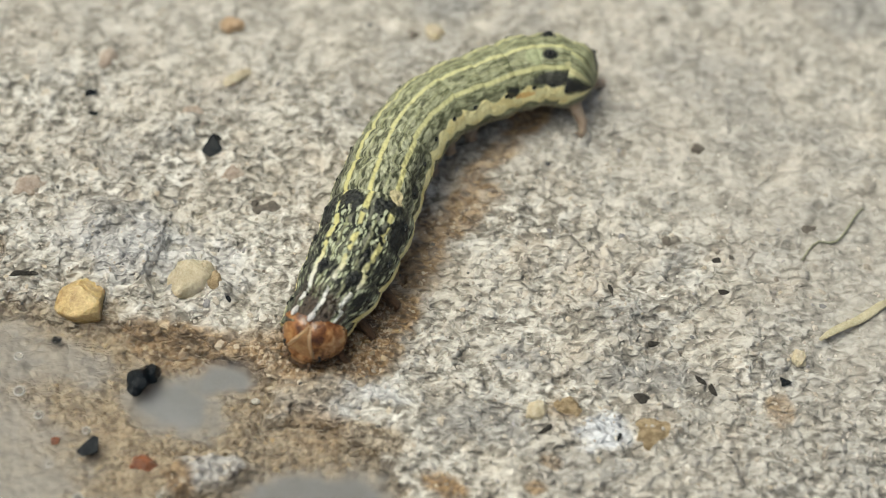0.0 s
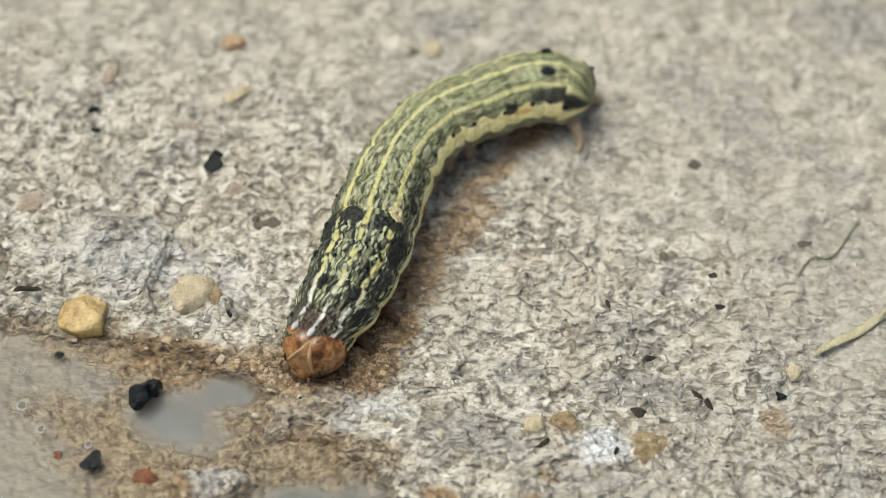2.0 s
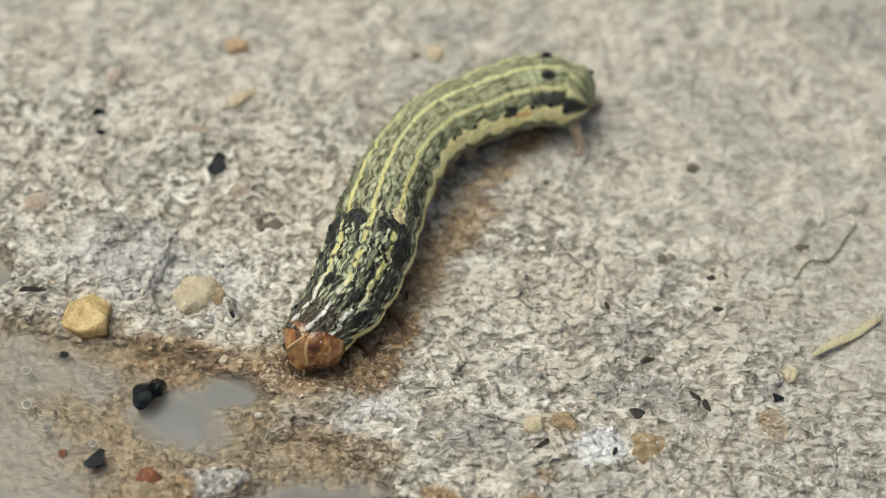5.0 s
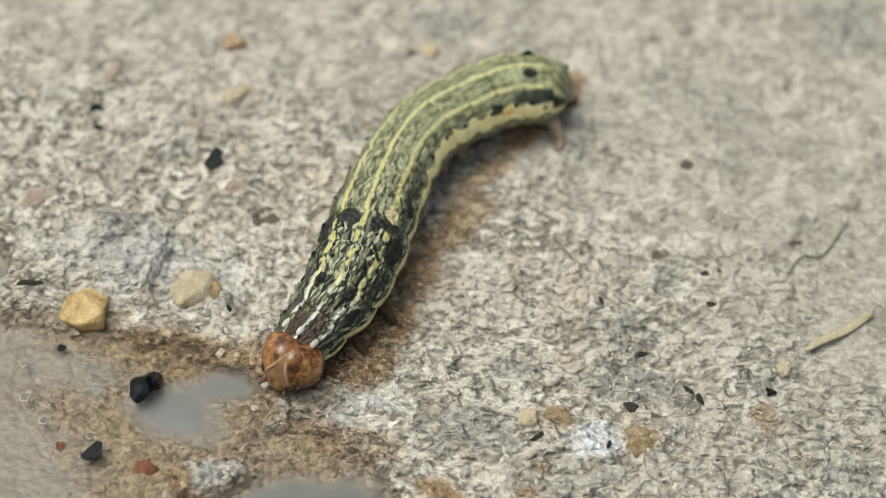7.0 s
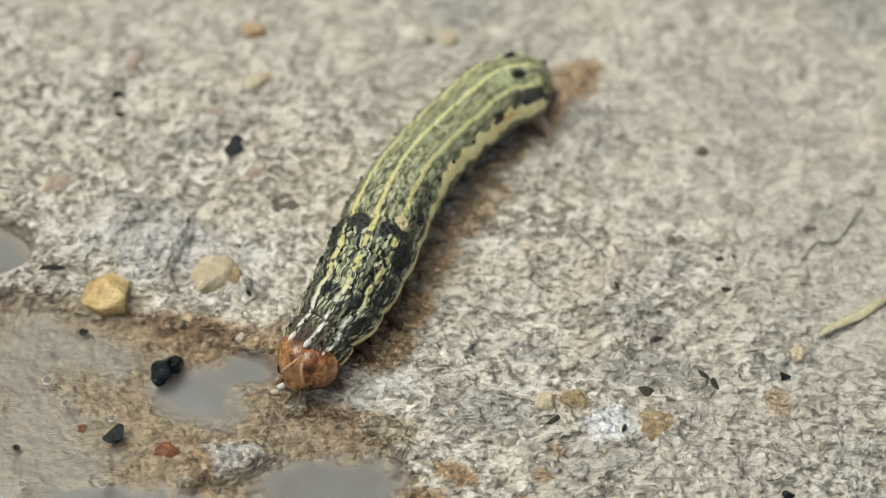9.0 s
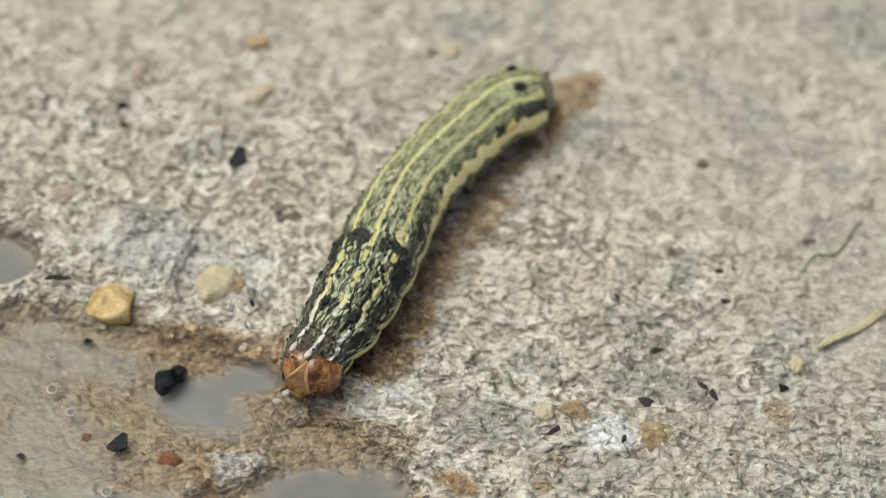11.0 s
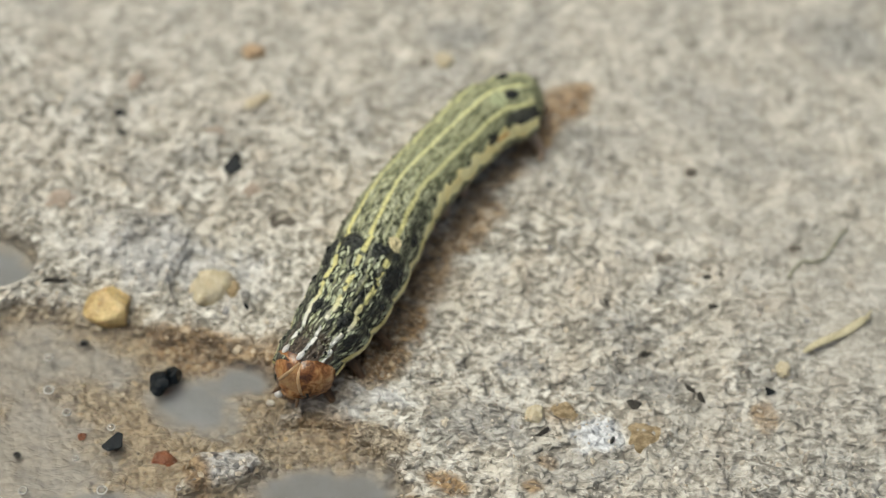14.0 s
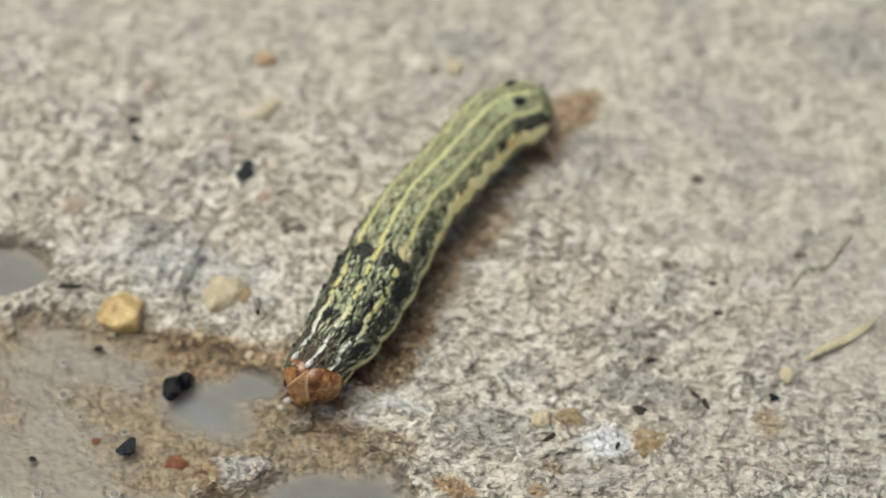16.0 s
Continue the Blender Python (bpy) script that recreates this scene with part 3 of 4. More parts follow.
# ---- loose stones, straw and bubbles ----
def stone(name, label, category, x, y, size, material, seed=1, turn=0.0, sink=0.35, angular=0.5, cuts=4, group=""):
    """A broken grain: a ball cut by flat faces, roughened; mm."""
    rng = random.Random(seed)
    bm = bmesh.new()
    bmesh.ops.create_icosphere(bm, subdivisions=cuts, radius=1.0)
    planes = []
    for _ in range(9):
        n = Vector((rng.gauss(0, 1), rng.gauss(0, 1), rng.gauss(0, 1))).normalized()
        planes.append((n, 1 - angular * rng.uniform(0.35, 1.0)))
    for v in bm.verts:
        for n, d in planes:
            over = v.co.dot(n) - d
            if over > 0:
                v.co -= n * over * 0.93
        v.co *= 1 + (0.13 if angular > 0.32 else 0.3) * noise.noise(v.co * 1.9 + Vector((seed, 0, 0))) + 0.06 * noise.noise(v.co * 5.0 + Vector((0, seed, 0)))
        v.co = Vector((v.co.x * size[0], v.co.y * size[1], v.co.z * size[2])) * MM
    me = bpy.data.meshes.new(name)
    bm.to_mesh(me)
    bm.free()
    for f in me.polygons:
        f.use_smooth = angular < 0.7
    me.materials.append(material)
    ob = new(name, me)
    ob.matrix_basis = pose(x * MM, y * MM, (ground_at(x, y) + size[2] * (1 - 2 * sink)) * MM, 0, 0, turn)
    return tagged(ob, label, category, group)


def build_stones():
    stone("yellow_pebble", "honey-yellow translucent quartz pebble at the puddle's edge", "pebble", -15.6, -4.05, (1.7, 1.15, 0.95), YELLOW_STONE, 17, -14, 0.42, 0.55)
    stone("cream_pebble", "pale cream quartz pebble set in the concrete", "pebble", -10.8, -2.75, (1.1, 1.1, 0.9), CREAM_STONE, 9, 0, 0.64, 0.33)
    stone("ochre_pebble", "small ochre stone bedded beside the cream pebble", "pebble", -9.75, -3.1, (0.42, 0.7, 0.45), OCHRE_STONE, 3, 20, 0.75, 0.3)
    stone("cream_pebble", "small peach-cream pebble set in the concrete", "pebble", 4.5, -8.6, (0.55, 0.5, 0.4), CREAM_STONE, 6, 30, 0.4, 0.35)
    stone("ochre_pebble", "crumbly ochre-brown stone set in the concrete", "pebble", 9.3, -9.2, (1.15, 0.85, 0.5), OCHRE_STONE, 11, 10, 0.78, 0.3)
    stone("ochre_pebble", "dull brown stone beside the peach pebble", "pebble", 5.8, -8.3, (0.9, 0.7, 0.45), OCHRE_STONE, 12, 20, 0.8, 0.3)
    stone("cream_pebble", "tiny peach pebble set in the concrete", "pebble", 15.8, -5.0, (0.38, 0.42, 0.3), CREAM_STONE, 16, 0, 0.4, 0.3)
    stone("ochre_pebble", "orange-tan pebble far from the puddle", "pebble", -10.6, 11.8, (0.6, 0.5, 0.35), PEACH_STONE, 18, 0, 0.45, 0.4)
    stone("cream_pebble", "elongated cream stone chip on the concrete", "pebble", -10.0, 8.6, (0.85, 0.35, 0.3), CREAM_STONE, 19, 40, 0.45, 0.4)
    stone("cream_pebble", "pale pebble beside a dark grain", "pebble", -0.9, 12.1, (0.5, 0.55, 0.4), CREAM_STONE, 20, 0, 0.4, 0.4)
    stone("brick_crumb", "rusty red brick crumb in the puddle", "pebble", -11.75, -11.75, (0.6, 0.45, 0.5), RED_STONE, 31, 15, 0.55, 0.4)
    stone("brick_crumb", "dull red grain under shallow water", "pebble", -15.6, -10.9, (0.24, 0.2, 0.2), RED_STONE, 24, 0, 0.3, 0.45)
    for k, (x, y, s) in enumerate(((-12.0, 6.5, 0.42), (-18.5, 1.6, 0.6), (-9.6, 2.9, 0.45), (-16.2, 9.3, 0.5))):
        stone("red_grain", "pale reddish grain set flat in the concrete", "grain", x, y, (s * 1.4, s, s * 0.6), PINK_STONE, 30 + k, 25 * k, 0.8, 0.3, 3, "reddish grains")
    black = "glossy black slag grain lying on the concrete"
    under = "glossy black slag grain lying in the shallow water"
    for k, (x, y, a, b, c, turn, label) in enumerate((
            (-10.6, 4.4, 0.62, 0.44, 0.40, 35, black), (-12.45, -8.1, 0.62, 0.52, 0.62, 20, under), (-11.95, -7.85, 0.58, 0.48, 0.46, -30, under), (-14.0, -11.5, 0.5, 0.46, 0.42, 15, under),
            (-16.7, 7.1, 0.25, 0.2, 0.16, 10, black), (-16.4, 6.0, 0.28, 0.2, 0.15, 40, black), (15.1, -6.2, 0.3, 0.16, 0.2, 0, black),
            (-16.2, -6.1, 0.22, 0.14, 0.3, 40, under), (8.0, -9.6, 0.12, 0.2, 0.2, 0, black), (15.2, -12.2, 0.3, 0.24, 0.25, 0, black),
            (-9.0, -4.0, 0.14, 0.18, 0.2, 0, black), (-18.3, -12.2, 0.22, 0.14, 0.3, 0, under))):
        stone("black_grain", label, "grain", x, y, (a * 1.35, b * 1.35, c * 1.15), BLACK_STONE, 50 + k, turn, 0.04 if label == under else 0.45, 0.72, 3, "black slag grains")
    # stone chips; the one at (-18.2, -3.2) stands in for a shaded cavity
    for k, (x, y, a, b, turn) in enumerate((
            (9.0, -7.5, 0.36, 0.3, 10), (11.5, -6.4, 0.42, 0.12, -35), (12.0, -6.9, 0.3, 0.13, -65), (9.6, -4.6, 0.34, 0.14, 0), (10.1, 0.7, 0.24, 0.3, 0),
            (11.7, 6.0, 0.34, 0.34, 0), (4.9, -9.5, 0.4, 0.16, 30), (7.6, -2.0, 0.14, 0.36, 10), (-1.8, 12.0, 0.35, 0.25, 0), (-7.7, 1.35, 0.75, 0.5, 10), (-8.5, 1.5, 0.35, 0.3, 40),
            (12.3, -0.1, 0.22, 0.16, 0), (13.0, 0.1, 0.18, 0.14, 0), (-18.2, -3.2, 0.6, 0.18, 5), (12.6, -1.9, 0.2, 0.17, 0), (16.6, 1.9, 0.35, 0.2, 0),
            (19.4, -12.2, 0.5, 0.2, 0), (8.5, -13.7, 0.3, 0.15, 0))):
        stone("dark_chip", "dark grey stone chip and pit mark in the concrete", "stone chip", x, y, (a * 1.25, b * 1.25, 0.16), DARK_STONE if y < 0 else GREY_STONE, 80 + k, turn, 0.5, 0.7, 3, "dark stone chips")


def build_straw():
    """A short flattened stem with a split end."""
    bm = bmesh.new()
    length = 3.9
    pts = [(length * (k / 9 - 0.5), 0.05 * math.sin(k * 0.9), 0.06 * math.sin(k / 9 * math.pi)) for k in range(10)]
    tube(bm, [tuple(c * MM for c in p) for p in pts], [r * MM for r in (0.06, 0.12, 0.15, 0.16, 0.16, 0.17, 0.18, 0.17, 0.16, 0.10)], 10)
    for v in bm.verts:
        v.co.z *= 0.4
        v.co.y *= 1.25
    ob = tagged(new("straw"), "short dry yellow straw lying on the concrete", "straw")
    ob.matrix_basis = pose(18.3 * MM, -3.05 * MM, (ground_at(18.3, -3.05) + 0.2) * MM, 0, 0, 35)
    part("stem", bm, STRAW, ob)
    bm = bmesh.new()
    tube(bm, [(1.8 * MM, 0.1 * MM, 0), (2.1 * MM, 0.22 * MM, 0.0), (2.35 * MM, 0.3 * MM, -0.03 * MM)], [0.09 * MM, 0.07 * MM, 0.03 * MM], 8)
    part("split_end", bm, STRAW, ob)
    bm = bmesh.new()
    pts = [(16.2 + 0.26 * k, 0.2 + 2.6 * (k / 11) + 0.35 * math.sin(k * 0.75)) for k in range(12)]
    tube(bm, [(x * MM, y * MM, (ground_at(x, y) + 0.12) * MM) for x, y in pts], [0.055 * MM] * 12, 8)
    me = bpy.data.meshes.new("plant_fibre")
    bm.to_mesh(me)
    bm.free()
    me.materials.append(FIBRE)
    tagged(new("plant_fibre", me), "faded green plant fibre curled on the concrete", "fibre")


def build_bubbles():
    for x, y, r in ((-17.7, -7.2, 0.19), (-17.4, -8.9, 0.23), (-16.4, -10.0, 0.19), (-14.3, -10.6, 0.17), (-15.6, -12.3, 0.14),
                                   (-14.2, -13.8, 0.22), (-2.9, -9.8, 0.2), (-17.6, -14.1, 0.2), (-10.9, -13.4, 0.12)):
        root = tagged(new("air_bubble"), "tiny clear air bubble ringed by its meniscus on the puddle", "bubble", "bubbles on the puddle")
        root.location = (x * MM, y * MM, WATER_LEVEL * MM)
        r *= 0.82
        bm = bmesh.new()
        ball(bm, (0, 0, 0), (r * MM, r * MM, r * 0.75 * MM), (0, 0, 0), 12, 20)
        part("film", bm, BUBBLE, root, "thin clear film")
        # the rim's bright halo is a pale ring, not clear water
        bm = bmesh.new()
        ring = [(r * 1.12 * math.cos(a), r * 1.12 * math.sin(a)) for a in (2 * math.pi * i / 24 for i in range(24))]
        inner = [[bm.verts.new((px * q * MM, py * q * MM, z * MM)) for px, py in ring] for q, z in ((0.9, 0.03), (1.0, 0.055), (1.12, 0.03), (1.2, -0.02))]
        for low, high in zip(inner, inner[1:]):
            for i in range(24):
                bm.faces.new((low[i], high[i], high[(i + 1) % 24], low[(i + 1) % 24]))
        part("meniscus", bm, MENISCUS_GLINT, root, "rim of raised water, its bright glint put into a pale colour")
    bm = bmesh.new()
    ball(bm, (0, 0, 0), (0.2 * MM, 0.15 * MM, 0.14 * MM))
    me = bpy.data.meshes.new("white_grain")
    bm.to_mesh(me)
    bm.free()
    me.materials.append(WHITE_MARK)
    ob = new("white_grain", me)
    ob.location = (-7.45 * MM, -8.4 * MM, (ground_at(-7.45, -8.4) + 0.1) * MM)
    tagged(ob, "bright white quartz grain at the water's edge", "grain")


# ---- the caterpillar ----
# Points along the middle of the resting body, from the neck to the tail, and its half width there; mm.
SPINE_X = (-5.31, -4.15, -3.32, -2.76, -1.95, -0.60, 1.54, 3.54, 5.06, 6.52)
SPINE_Y = (-5.99, -3.68, -1.24, 1.41, 3.96, 6.12, 7.57, 8.60, 8.81, 8.19)
GIRTH = (1.23, 1.77, 1.93, 1.9, 1.8, 1.76, 1.76, 1.8, 1.72, 1.38)
SPINE_S = [0.0]
for k in range(9):
    SPINE_S.append(SPINE_S[-1] + math.hypot(SPINE_X[k + 1] - SPINE_X[k], SPINE_Y[k + 1] - SPINE_Y[k]))
LENGTH = SPINE_S[-1]

# How far the body's stations have crept from where they rest; mm, at the times of CRAWL_TIMES.
CRAWL_TIMES = (0.0, 3.3, 4.0, 4.6, 6.8, 7.0, 7.5, 8.0, 8.5, 11.0, 16.0)
CREEP_NECK = ((0.00, 0.00), (0.00, 0.00), (-0.12, 0.10), (-0.16, 0.36), (-0.08, -0.27), (-0.38, -0.30), (-0.19, -0.72), (-0.57, -1.16), (-0.73, -1.68), (-0.83, -1.83), (-0.91, -1.92))
CREEP_CHEST = ((0.00, 0.00), (0.00, 0.00), (0.06, 0.02), (0.13, 0.04), (0.06, -0.12), (-0.02, -0.21), (0.12, -0.15), (0.01, -0.68), (-0.30, -1.23), (-0.61, -1.68), (-0.62, -1.81))
CREEP_WAIST = ((0.00, 0.00), (0.00, 0.00), (0.05, 0.00), (0.09, 0.00), (-0.02, -0.24), (-0.05, -0.30), (0.07, -0.14), (-0.04, -0.75), (-0.28, -1.17), (-0.47, -1.61), (-0.44, -1.78))
CREEP_FRONT = ((0.00, 0.00), (0.00, 0.00), (0.00, 0.03), (0.05, 0.03), (0.00, -0.25), (0.01, -0.32), (0.05, -0.32), (-0.07, -1.03), (-0.20, -1.40), (-0.26, -1.69), (-0.12, -1.85))
CREEP_MIDDLE = ((0.00, 0.00), (0.00, 0.00), (0.02, 0.03), (0.04, 0.02), (0.00, -0.21), (0.01, -0.26), (-0.11, -0.50), (-0.26, -1.70), (-0.28, -2.08), (-0.35, -2.25), (-0.15, -2.47))
CREEP_BACK = ((0.00, 0.00), (0.00, 0.00), (0.00, 0.00), (0.00, 0.00), (-0.22, -0.25), (-0.27, -0.35), (-0.57, -0.90), (-0.73, -2.36), (-0.69, -2.54), (-0.72, -2.61), (-0.46, -2.86))
CREEP_LOIN = ((0.00, 0.00), (0.00, 0.00), (0.02, 0.00), (0.00, 0.02), (-0.34, -0.05), (-0.49, -0.17), (-1.20, -0.63), (-1.37, -1.81), (-1.38, -1.90), (-1.37, -2.00), (-1.33, -2.16))
CREEP_RUMP = ((0.00, 0.00), (0.00, 0.00), (0.00, 0.00), (0.00, 0.00), (-0.31, -0.01), (-0.61, -0.13), (-1.61, -0.44), (-1.92, -1.19), (-1.98, -1.29), (-1.94, -1.35), (-2.07, -1.31))
CREEP_RING = ((0.00, 0.00), (0.00, 0.00), (0.00, 0.00), (0.00, 0.00), (-0.19, 0.03), (-0.69, -0.10), (-1.93, -0.21), (-2.05, -0.69), (-2.09, -0.90), (-2.14, -0.93), (-2.10, -0.73))
CREEP_TAIL = ((0.00, 0.00), (0.00, 0.00), (0.00, 0.00), (0.00, 0.00), (-0.28, 0.24), (-0.96, 0.16), (-2.59, 0.47), (-2.62, 0.09), (-2.63, -0.29), (-2.87, -0.41), (-2.78, -0.05))
CREEP = (CREEP_NECK, CREEP_CHEST, CREEP_WAIST, CREEP_FRONT, CREEP_MIDDLE, CREEP_BACK, CREEP_LOIN, CREEP_RUMP, CREEP_RING, CREEP_TAIL)
SEGMENTS = 13
EDGES = (0.0, 0.062, 0.135, 0.215, 0.30, 0.385, 0.47, 0.555, 0.64, 0.72, 0.795, 0.865, 0.93, 1.0)


def girth(s):
    return float(np.interp(s, SPINE_S, GIRTH))


def curve_at(xs, ys, u):
    """A point on the smooth curve through the spine's points, and its direction towards the head."""
    k = min(max(int(u), 0), len(xs) - 2)
    f = u - k

    def one(v):
        p0, p1, p2, p3 = v[max(k - 1, 0)], v[k], v[k + 1], v[min(k + 2, len(v) - 1)]
        m1, m2 = (p2 - p0) / 2, (p3 - p1) / 2
        h = (2 * f ** 3 - 3 * f ** 2 + 1) * p1 + (f ** 3 - 2 * f ** 2 + f) * m1 + (3 * f ** 2 - 2 * f ** 3) * p2 + (f ** 3 - f ** 2) * m2
        d = (6 * f ** 2 - 6 * f) * p1 + (3 * f ** 2 - 4 * f + 1) * m1 + (6 * f - 6 * f ** 2) * p2 + (3 * f ** 2 - 2 * f) * m2
        return h, d

    (x, dx), (y, dy) = one(xs), one(ys)
    return x, y, math.atan2(-dy, -dx)


def spine_at_time(n):
    xs = [x + CREEP[k][n][0] for k, x in enumerate(SPINE_X)]
    ys = [y + CREEP[k][n][1] for k, y in enumerate(SPINE_Y)]
    return xs, ys


def body_height(s):
    return 0.86 * max(girth(s), 1.5 if s > LENGTH / 2 else 0.0) + 0.22


def body_roll(s):
    """How far the back leans over to the right side, in degrees."""
    return float(np.interp(s, (0.0, LENGTH / 2, LENGTH), (-7.4, 9.7, 0.8)))


def segment_mesh(s0, s1, index):
    """A ring of the body along x (head side +x), with three folds, a rounded back, a side fold and a flatter belly."""
    over = 0.34
    mid, length = (s0 + s1) / 2, s1 - s0
    around, along = 72, 22
    last = index == SEGMENTS - 1
    rows, sta, ang = [], [], []
    bm = bmesh.new()
    for i in range(along + 1):
        k = i / along
        d = -over + k * (length + (1 if last else 2) * over)          # distance behind the segment's front edge
        s = s0 + d
        inner = min(max(d / length, 0.0), 1.0)
        r = girth(min(max(s, 0.0), LENGTH))
        r *= 1 + 0.05 * math.sin(math.pi * inner) - 0.025 * abs(math.sin(3 * math.pi * inner + 1.57)) ** 6
        outside = max(-d, d - length, 0.0)
        r *= 1 - 0.06 * (outside / over) ** 1.5 - 0.014 * max(0.0, 1 - min(inner, 1 - inner) / 0.06)
        if last:
            r *= math.sqrt(max(0.0, 1 - max(0.0, (d - 0.25 * length) / (0.75 * length)) ** 2.2)) + 0.02
        row = []
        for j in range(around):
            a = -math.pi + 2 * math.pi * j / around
            w = 1 + 0.045 * math.exp(-((abs(a) - 1.5) / 0.2) ** 2) * (0.6 + 0.4 * math.cos(6 * math.pi * inner))
            w += 0.014 * noise.noise(Vector((s * 2.6, math.sin(a) * r * 2.6, math.cos(a) * r * 2.6)))
            y, z = math.sin(a) * r * w, math.cos(a) * r * w * 0.93
            if z < 0:
                z *= 0.86
            row.append(bm.verts.new(((mid - s) * MM, y * MM, z * MM)))
            sta.append(s)
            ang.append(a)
        rows.append(row)
    for low, high in zip(rows, rows[1:]):
        for j in range(around):
            bm.faces.new((low[j], low[(j + 1) % around], high[(j + 1) % around], high[j]))
    bm.faces.new(rows[0])
    bm.faces.new(rows[-1][::-1])
    bmesh.ops.recalc_face_normals(bm, faces=bm.faces)
    bm.verts.index_update()
    me = bpy.data.meshes.new("body_segment")
    bm.to_mesh(me)
    bm.free()
    for f in me.polygons:
        f.use_smooth = len(f.vertices) == 4
    attribute(me, "sta", sta)
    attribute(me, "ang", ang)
    me.materials.append(SKIN)
    return me, mid


def on_skin(s, mid, a, lift=0.0):
    r = girth(s) + lift
    z = math.cos(a) * r * 0.93
    return Vector(((mid - s), math.sin(a) * r, z if z > 0 else z * 0.86)) * MM


def tubercle(segment, s, mid, a, size):
    bm = bmesh.new()
    p = on_skin(s, mid, a, 0.05)
    ball(bm, p, (size * MM, size * 0.9 * MM, size * 0.8 * MM), (a, 0, 0), 6, 10)
    part("tubercle", bm, BLACK_CHITIN, segment, "shiny black wart")


def leg(segment, mid, s, side, drop):
    """A jointed true leg: thick base, two bends and a claw."""
    r = girth(s)
    x = mid - s
    bm = bmesh.new()
    wide = 0.5 if side > 0 else -0.1          # the left legs are spread, the right ones tucked under
    pts = [(x, side * 0.55 * r, -0.5 * r), (x + 0.15, side * 0.9 * r, -0.65 * r), (x + 0.35, side * (r + wide), -0.78 * r), (x + 0.55, side * (r + wide), -0.85 * r - drop)]
    tube(bm, [tuple(c * MM for c in p) for p in pts], [0.34 * MM, 0.27 * MM, 0.18 * MM, 0.05 * MM], 10)
    part("leg", bm, LEG_CHITIN, segment, "brown jointed leg")


def proleg(segment, mid, s, side, size, back=0.0):
    r = girth(s)
    x = mid - s
    bm = bmesh.new()
    pts = [(x, side * 0.45 * r, -0.4 * r), (x - back * 0.4, side * 0.62 * r, -0.75 * r), (x - back, side * 0.66 * r, -0.86 * r - 0.12), (x - back, side * 0.68 * r, -0.86 * r - 0.2)]
    tube(bm, [tuple(c * MM for c in p) for p in pts], [size * MM, size * 0.85 * MM, size * 0.6 * MM, size * 0.72 * MM], 14)
    part("proleg", bm, FLESH, segment, "stubby translucent fleshy foot")


def clasper(segment, mid, s, side):
    """The last pair of feet: long, pale, spread behind the tail."""
    r, x, out = girth(s), mid - s, 1.0 if side > 0 else 0.55
    bm = bmesh.new()
    pts = [(x, side * 0.4 * r, -0.3 * r), (x - 0.35, side * 0.6 * r, -0.5 * r), (x - 0.95 * out, side * 0.82 * r, -0.72 * r), (x - 1.12 * out, side * 0.98 * r, -0.93 * r), (x - 1.05 * out, side * 1.15 * r, -1.0 * r)]
    tube(bm, [tuple(c * MM for c in p) for p in pts], [0.4 * MM, 0.34 * MM, 0.22 * MM, 0.17 * MM, 0.2 * MM], 14)
    part("clasper", bm, FLESH, segment, "pale translucent clasping foot at the tail")


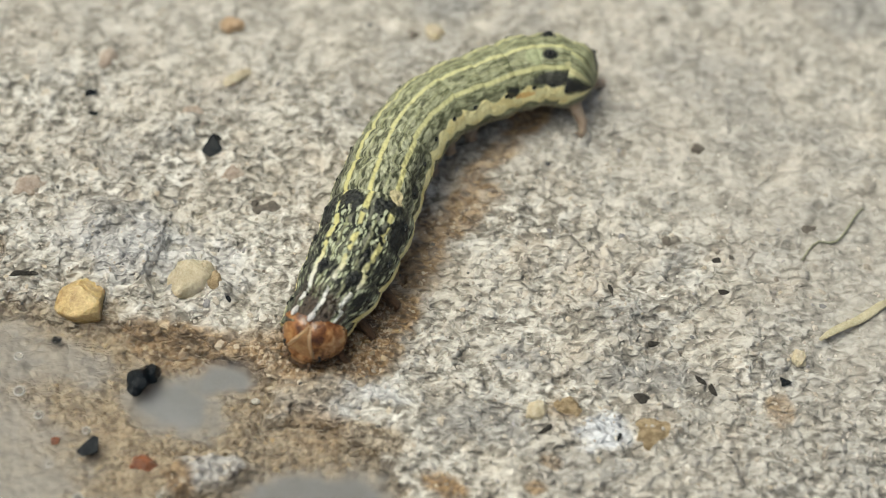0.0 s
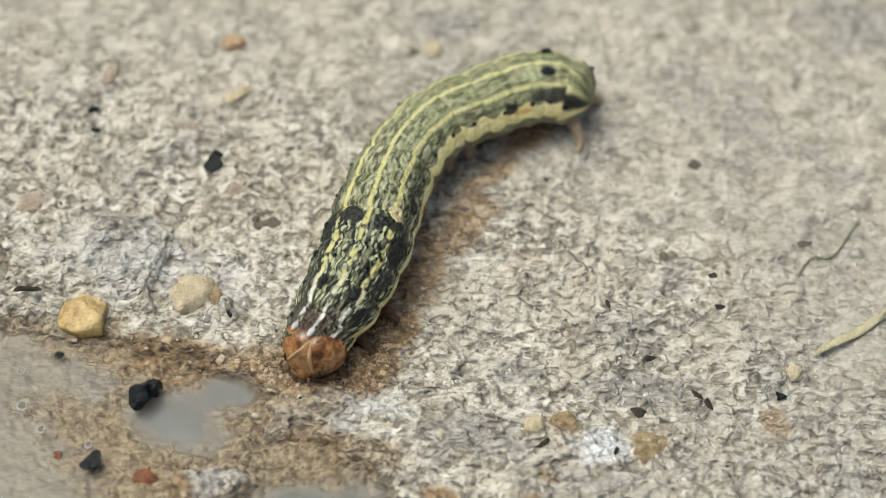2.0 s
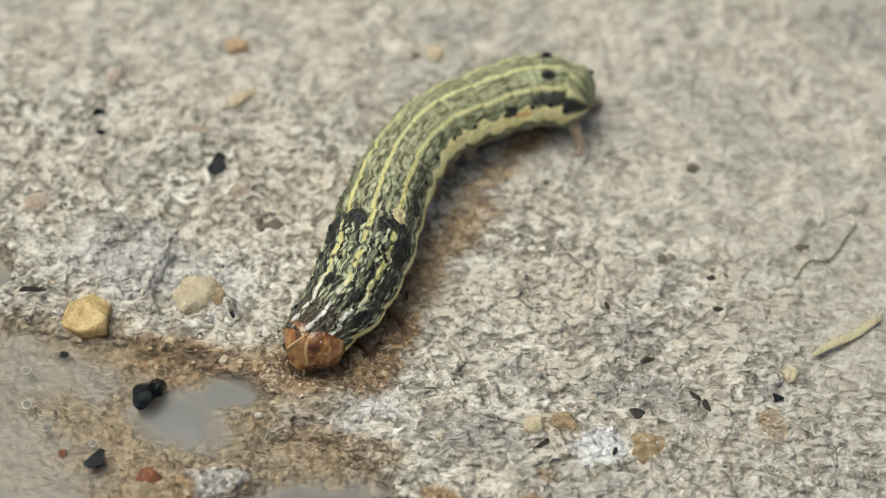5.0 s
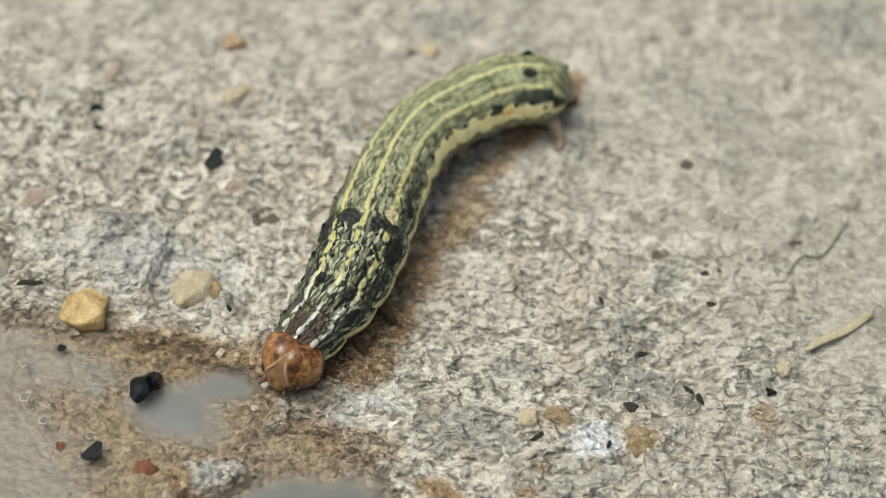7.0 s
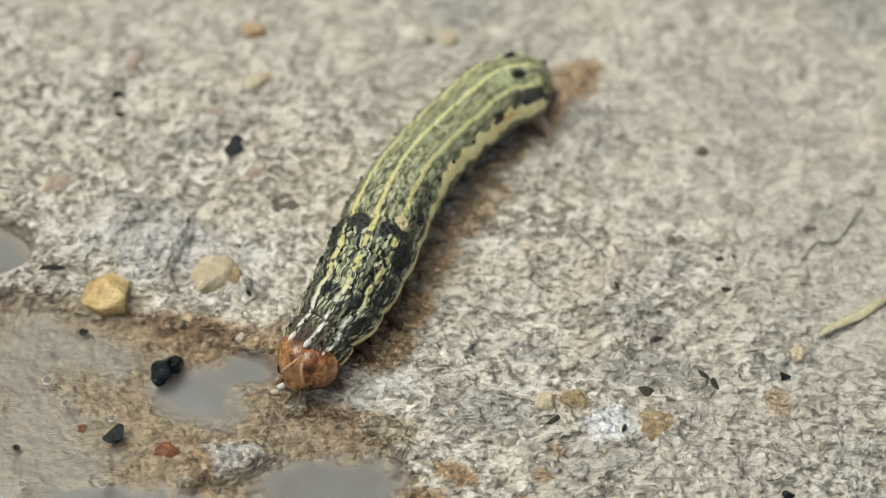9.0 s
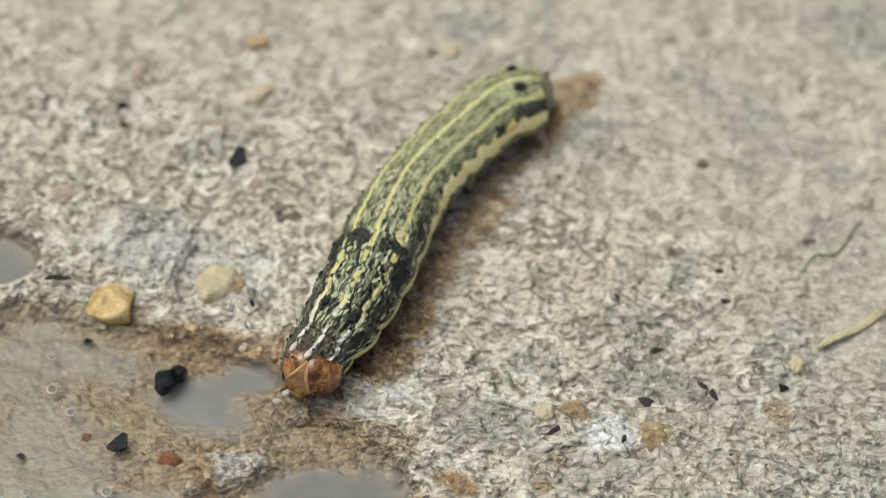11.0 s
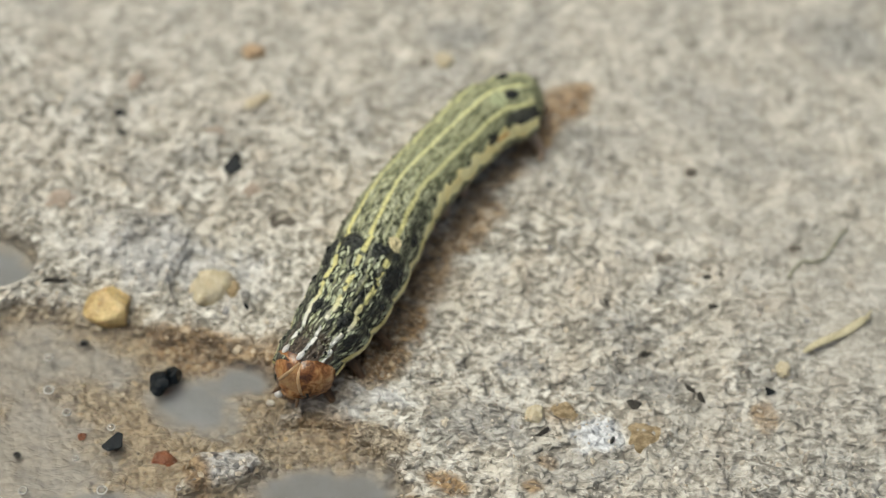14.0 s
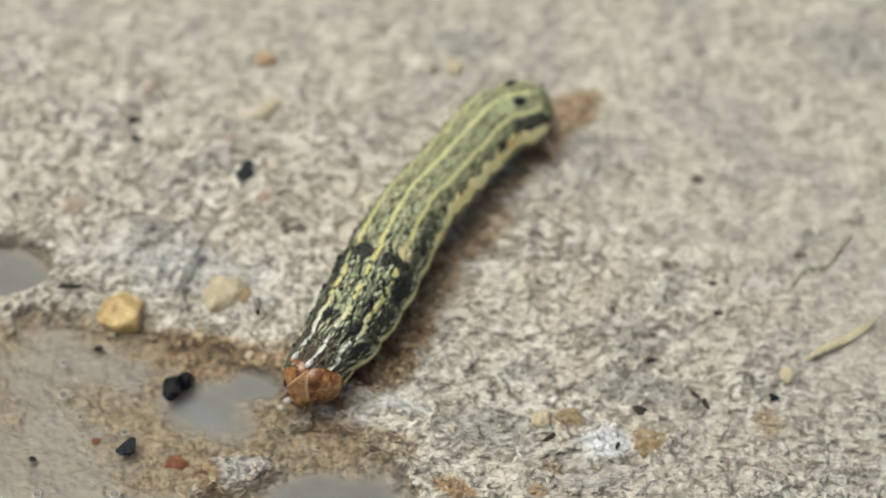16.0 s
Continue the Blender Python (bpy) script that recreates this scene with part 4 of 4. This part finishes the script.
def build_head(parent):
    """The head capsule: two rounded lobes with a seam between, tilted down; x forward, mm."""
    bm = bmesh.new()
    bmesh.ops.create_uvsphere(bm, u_segments=48, v_segments=32, radius=1.0)
    for v in bm.verts:
        x, y, z = (math.copysign(abs(c) ** 0.80, c) for c in v.co)
        seam = math.exp(-(y / 0.10) ** 2) * (1 if z > 0.45 else 0)
        w = 1 - 0.05 * seam
        taper = 1 - 0.30 * max(0.0, -z) ** 1.5 - 0.30 * max(0.0, x)
        v.co = Vector((min(x, 0.93) * 1.15 * w, y * 1.47 * taper, z * 1.27 * w)) * MM
    head = part("head", bm, HEAD, parent, "glossy amber-brown head capsule")

    def skin(y, z, lift=0.02):
        """A point on the face at y to the left and z up."""
        k = 1 - abs(y / 1.42) ** 2.5 - abs(z / 1.22) ** 2.5
        x = 1.15 * min(max(k, 0.02) ** 0.40, 0.93)
        narrow = (1 - 0.30 * max(0.0, -z / 1.22) ** 1.5 - 0.30 * x / 1.15) / 0.94
        return ((x + lift) * MM, y * narrow * MM, z * MM)

    bm = bmesh.new()
    rows = []
    for i in range(9):
        k = i / 8
        half = 0.04 + 0.74 * k
        rows.append([bm.verts.new(skin(half * (j / 5 - 1), 1.06 - 1.3 * k, 0.015 + 0.03 * (1 - (j / 5 - 1) ** 2))) for j in range(11)])
    for low, high in zip(rows, rows[1:]):
        for j in range(10):
            bm.faces.new((low[j], high[j], high[j + 1], low[j + 1]))
    part("front_plate", bm, FRONS, head, "lighter tan triangular plate on the face")
    for side in (-1, 1):
        bm = bmesh.new()
        pts = [skin(side * (0.05 + 0.76 * k), 1.09 - 1.3 * k, -0.02) for k in (0, 0.2, 0.4, 0.6, 0.8, 1.0)]
        tube(bm, pts, [0.04 * MM, 0.08 * MM, 0.09 * MM, 0.09 * MM, 0.08 * MM, 0.05 * MM], 8)
        part("face_seam", bm, PALE_LINE, head, "pale slanting seam on the face")
        bm = bmesh.new()
        for k in range(5):
            a = radians(-60 + 34 * k)
            ball(bm, skin(side * (1.0 + 0.1 * math.cos(a)), -0.35 + 0.22 * math.sin(a), 0.0), (0.06 * MM,) * 3, (0, 0, 0), 5, 8)
        part("eye_cluster", bm, BLACK_CHITIN, head, "cluster of tiny dark simple eyes")
        bm = bmesh.new()
        b = Vector(skin(side * 0.72, -0.72, 0.0))
        tube(bm, [b, b + Vector((0.18, side * 0.1, -0.12)) * MM, b + Vector((0.34, side * 0.16, -0.2)) * MM], [0.11 * MM, 0.08 * MM, 0.03 * MM], 8)
        part("antenna", bm, LEG_CHITIN, head, "short stubby brown feeler")
        bm = bmesh.new()
        ball(bm, skin(side * 0.3, -0.98, -0.02), (0.3 * MM, 0.3 * MM, 0.2 * MM), (0, 0.6, 0), 8, 12)
        part("mandible", bm, LEG_CHITIN, head, "dark brown jaw")
    bm = bmesh.new()
    ball(bm, (0, 0, 0), (0.22 * MM, 0.2 * MM, 0.17 * MM), (0, 0, 0), 8, 12)
    droplet = part("mouth_droplet", bm, WHITE_MARK, head, "tiny white bead of froth at the jaw")
    bm = bmesh.new()
    ball(bm, skin(0.0, -0.78, -0.06), (0.16 * MM, 0.42 * MM, 0.17 * MM), (0, 0.5, 0), 8, 14)
    part("upper_lip", bm, FRONS, head, "tan upper lip plate")
    return head, droplet


def build_caterpillar():
    root = tagged(new("caterpillar"), "striped olive-green caterpillar with black thorax and amber head crawling on concrete", "caterpillar")
    segments = []
    for i in range(SEGMENTS):
        s0, s1 = EDGES[i] * LENGTH, EDGES[i + 1] * LENGTH
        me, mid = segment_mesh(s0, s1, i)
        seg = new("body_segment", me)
        seg.parent = root
        if i == 0:
            tagged(seg, "dark brown glossy neck shield with white lines")
        elif i < 4:
            tagged(seg, "black-green ring with broken yellow lines")
        elif i >= 11:
            tagged(seg, "rear ring with a black flank")
        else:
            tagged(seg, "olive-green ring with pale yellow lines")
        l = s1 - s0
        if i == 0:
            # white line ends, bulked out in white to stand in for glints
            for a in (-0.66, 0.0, 0.66):
                bm = bmesh.new()
                ball(bm, on_skin(0.12, mid, a, 0.03), (0.28 * MM, 0.14 * MM, 0.11 * MM), (-a, 0, 0), 8, 12)
                part("collar_glint", bm, WHITE_MARK, seg, "white line end at the head with its glint modelled in white")
        for side in (-1, 1):
            big = 1.5 if i in (1, 2) else 1.0
            if i < 4:
                tubercle(seg, s0 + 0.35 * l, mid, side * 0.40, 0.05 if i == 0 else 0.075 * big)
                tubercle(seg, s0 + 0.72 * l, mid, side * 0.52, 0.065)
            if i in (1, 11):
                tubercle(seg, 2.17 if i == 1 else 18.8, mid, side * 0.42 if i == 1 else (0.26 if side > 0 else -0.5), 0.24 if i == 1 else 0.25)
            tubercle(seg, s0 + 0.50 * l, mid, side * 1.10, 0.19 if i in (2, 3) else 0.13)
            if i < 4:
                tubercle(seg, s0 + 0.45 * l, mid, side * 1.36, 0.11)
            if i < 3:
                leg(seg, mid, s0 + 0.5 * l, side, 0.35)
            elif i in (5, 6, 7, 8):
                proleg(seg, mid, s0 + 0.5 * l, side, 0.42)
            elif i == 12:
                clasper(seg, mid, s0 + 0.5 * l, side)
        segments.append((seg, mid))
    return root, segments, *build_head(root)


# ---- build ----
build_ground()
build_grit()
build_stones()
build_straw()
build_bubbles()
CATERPILLAR, RINGS, CAPSULE, DROPLET = build_caterpillar()


def motions():
    """The caterpillar stretches, draws up its rear and creeps forward."""
    body, rings, heads = [], [[] for _ in RINGS], []
    for n, t in enumerate(CRAWL_TIMES):
        xs, ys = spine_at_time(n)
        shift = CREEP_WAIST[n]
        origin = ((-2.7 + shift[0]), (1.5 + shift[1]), 0.0)
        body.append((t, pose(origin[0] * MM, origin[1] * MM, 0)))
        for k, (_, mid) in enumerate(RINGS):
            u = float(np.interp(mid, SPINE_S, range(len(SPINE_S))))
            x, y, heading = curve_at(xs, ys, u)
            rings[k].append((t, pose((x - origin[0]) * MM, (y - origin[1]) * MM, body_height(mid) * MM, body_roll(mid), 0, math.degrees(heading))))
        x, y, heading = curve_at(xs, ys, 0.0)
        reach = float(np.interp(t, (0.0, 3.3, 4.0, 4.6, 6.8, 7.0, 7.5, 8.5, 11.0, 16.0), (0.04, 0.04, -0.08, -0.08, 0.75, 0.88, 0.22, 0.18, -0.06, -0.06)))
        aside = float(np.interp(t, (0.0, 4.6, 7.0, 8.0, 8.5, 11.0), (0.16, 0.16, 0.24, 0.02, 0.05, 0.16)))
        m = pose((x + reach * math.cos(heading) - aside * math.sin(heading) - origin[0]) * MM, (y + reach * math.sin(heading) + aside * math.cos(heading) - origin[1]) * MM, 1.24 * MM, -6, 0, math.degrees(heading) + 2)
        heads.append((t, m @ pose(0, 0, 0, 0, -14, 0)))
    walk(CATERPILLAR, body)
    for (segment, _), rows in zip(RINGS, rings):
        walk(segment, rows)
    walk(CAPSULE, heads)
    # the bead of froth comes out of the mouth as the animal creeps forward
    tucked, out = pose(0.55 * MM, -0.25 * MM, -0.75 * MM), pose(1.02 * MM, -0.42 * MM, -0.98 * MM)
    walk(DROPLET, [(0.0, tucked), (4.7, tucked), (6.9, out), (16.0, out)])


motions()
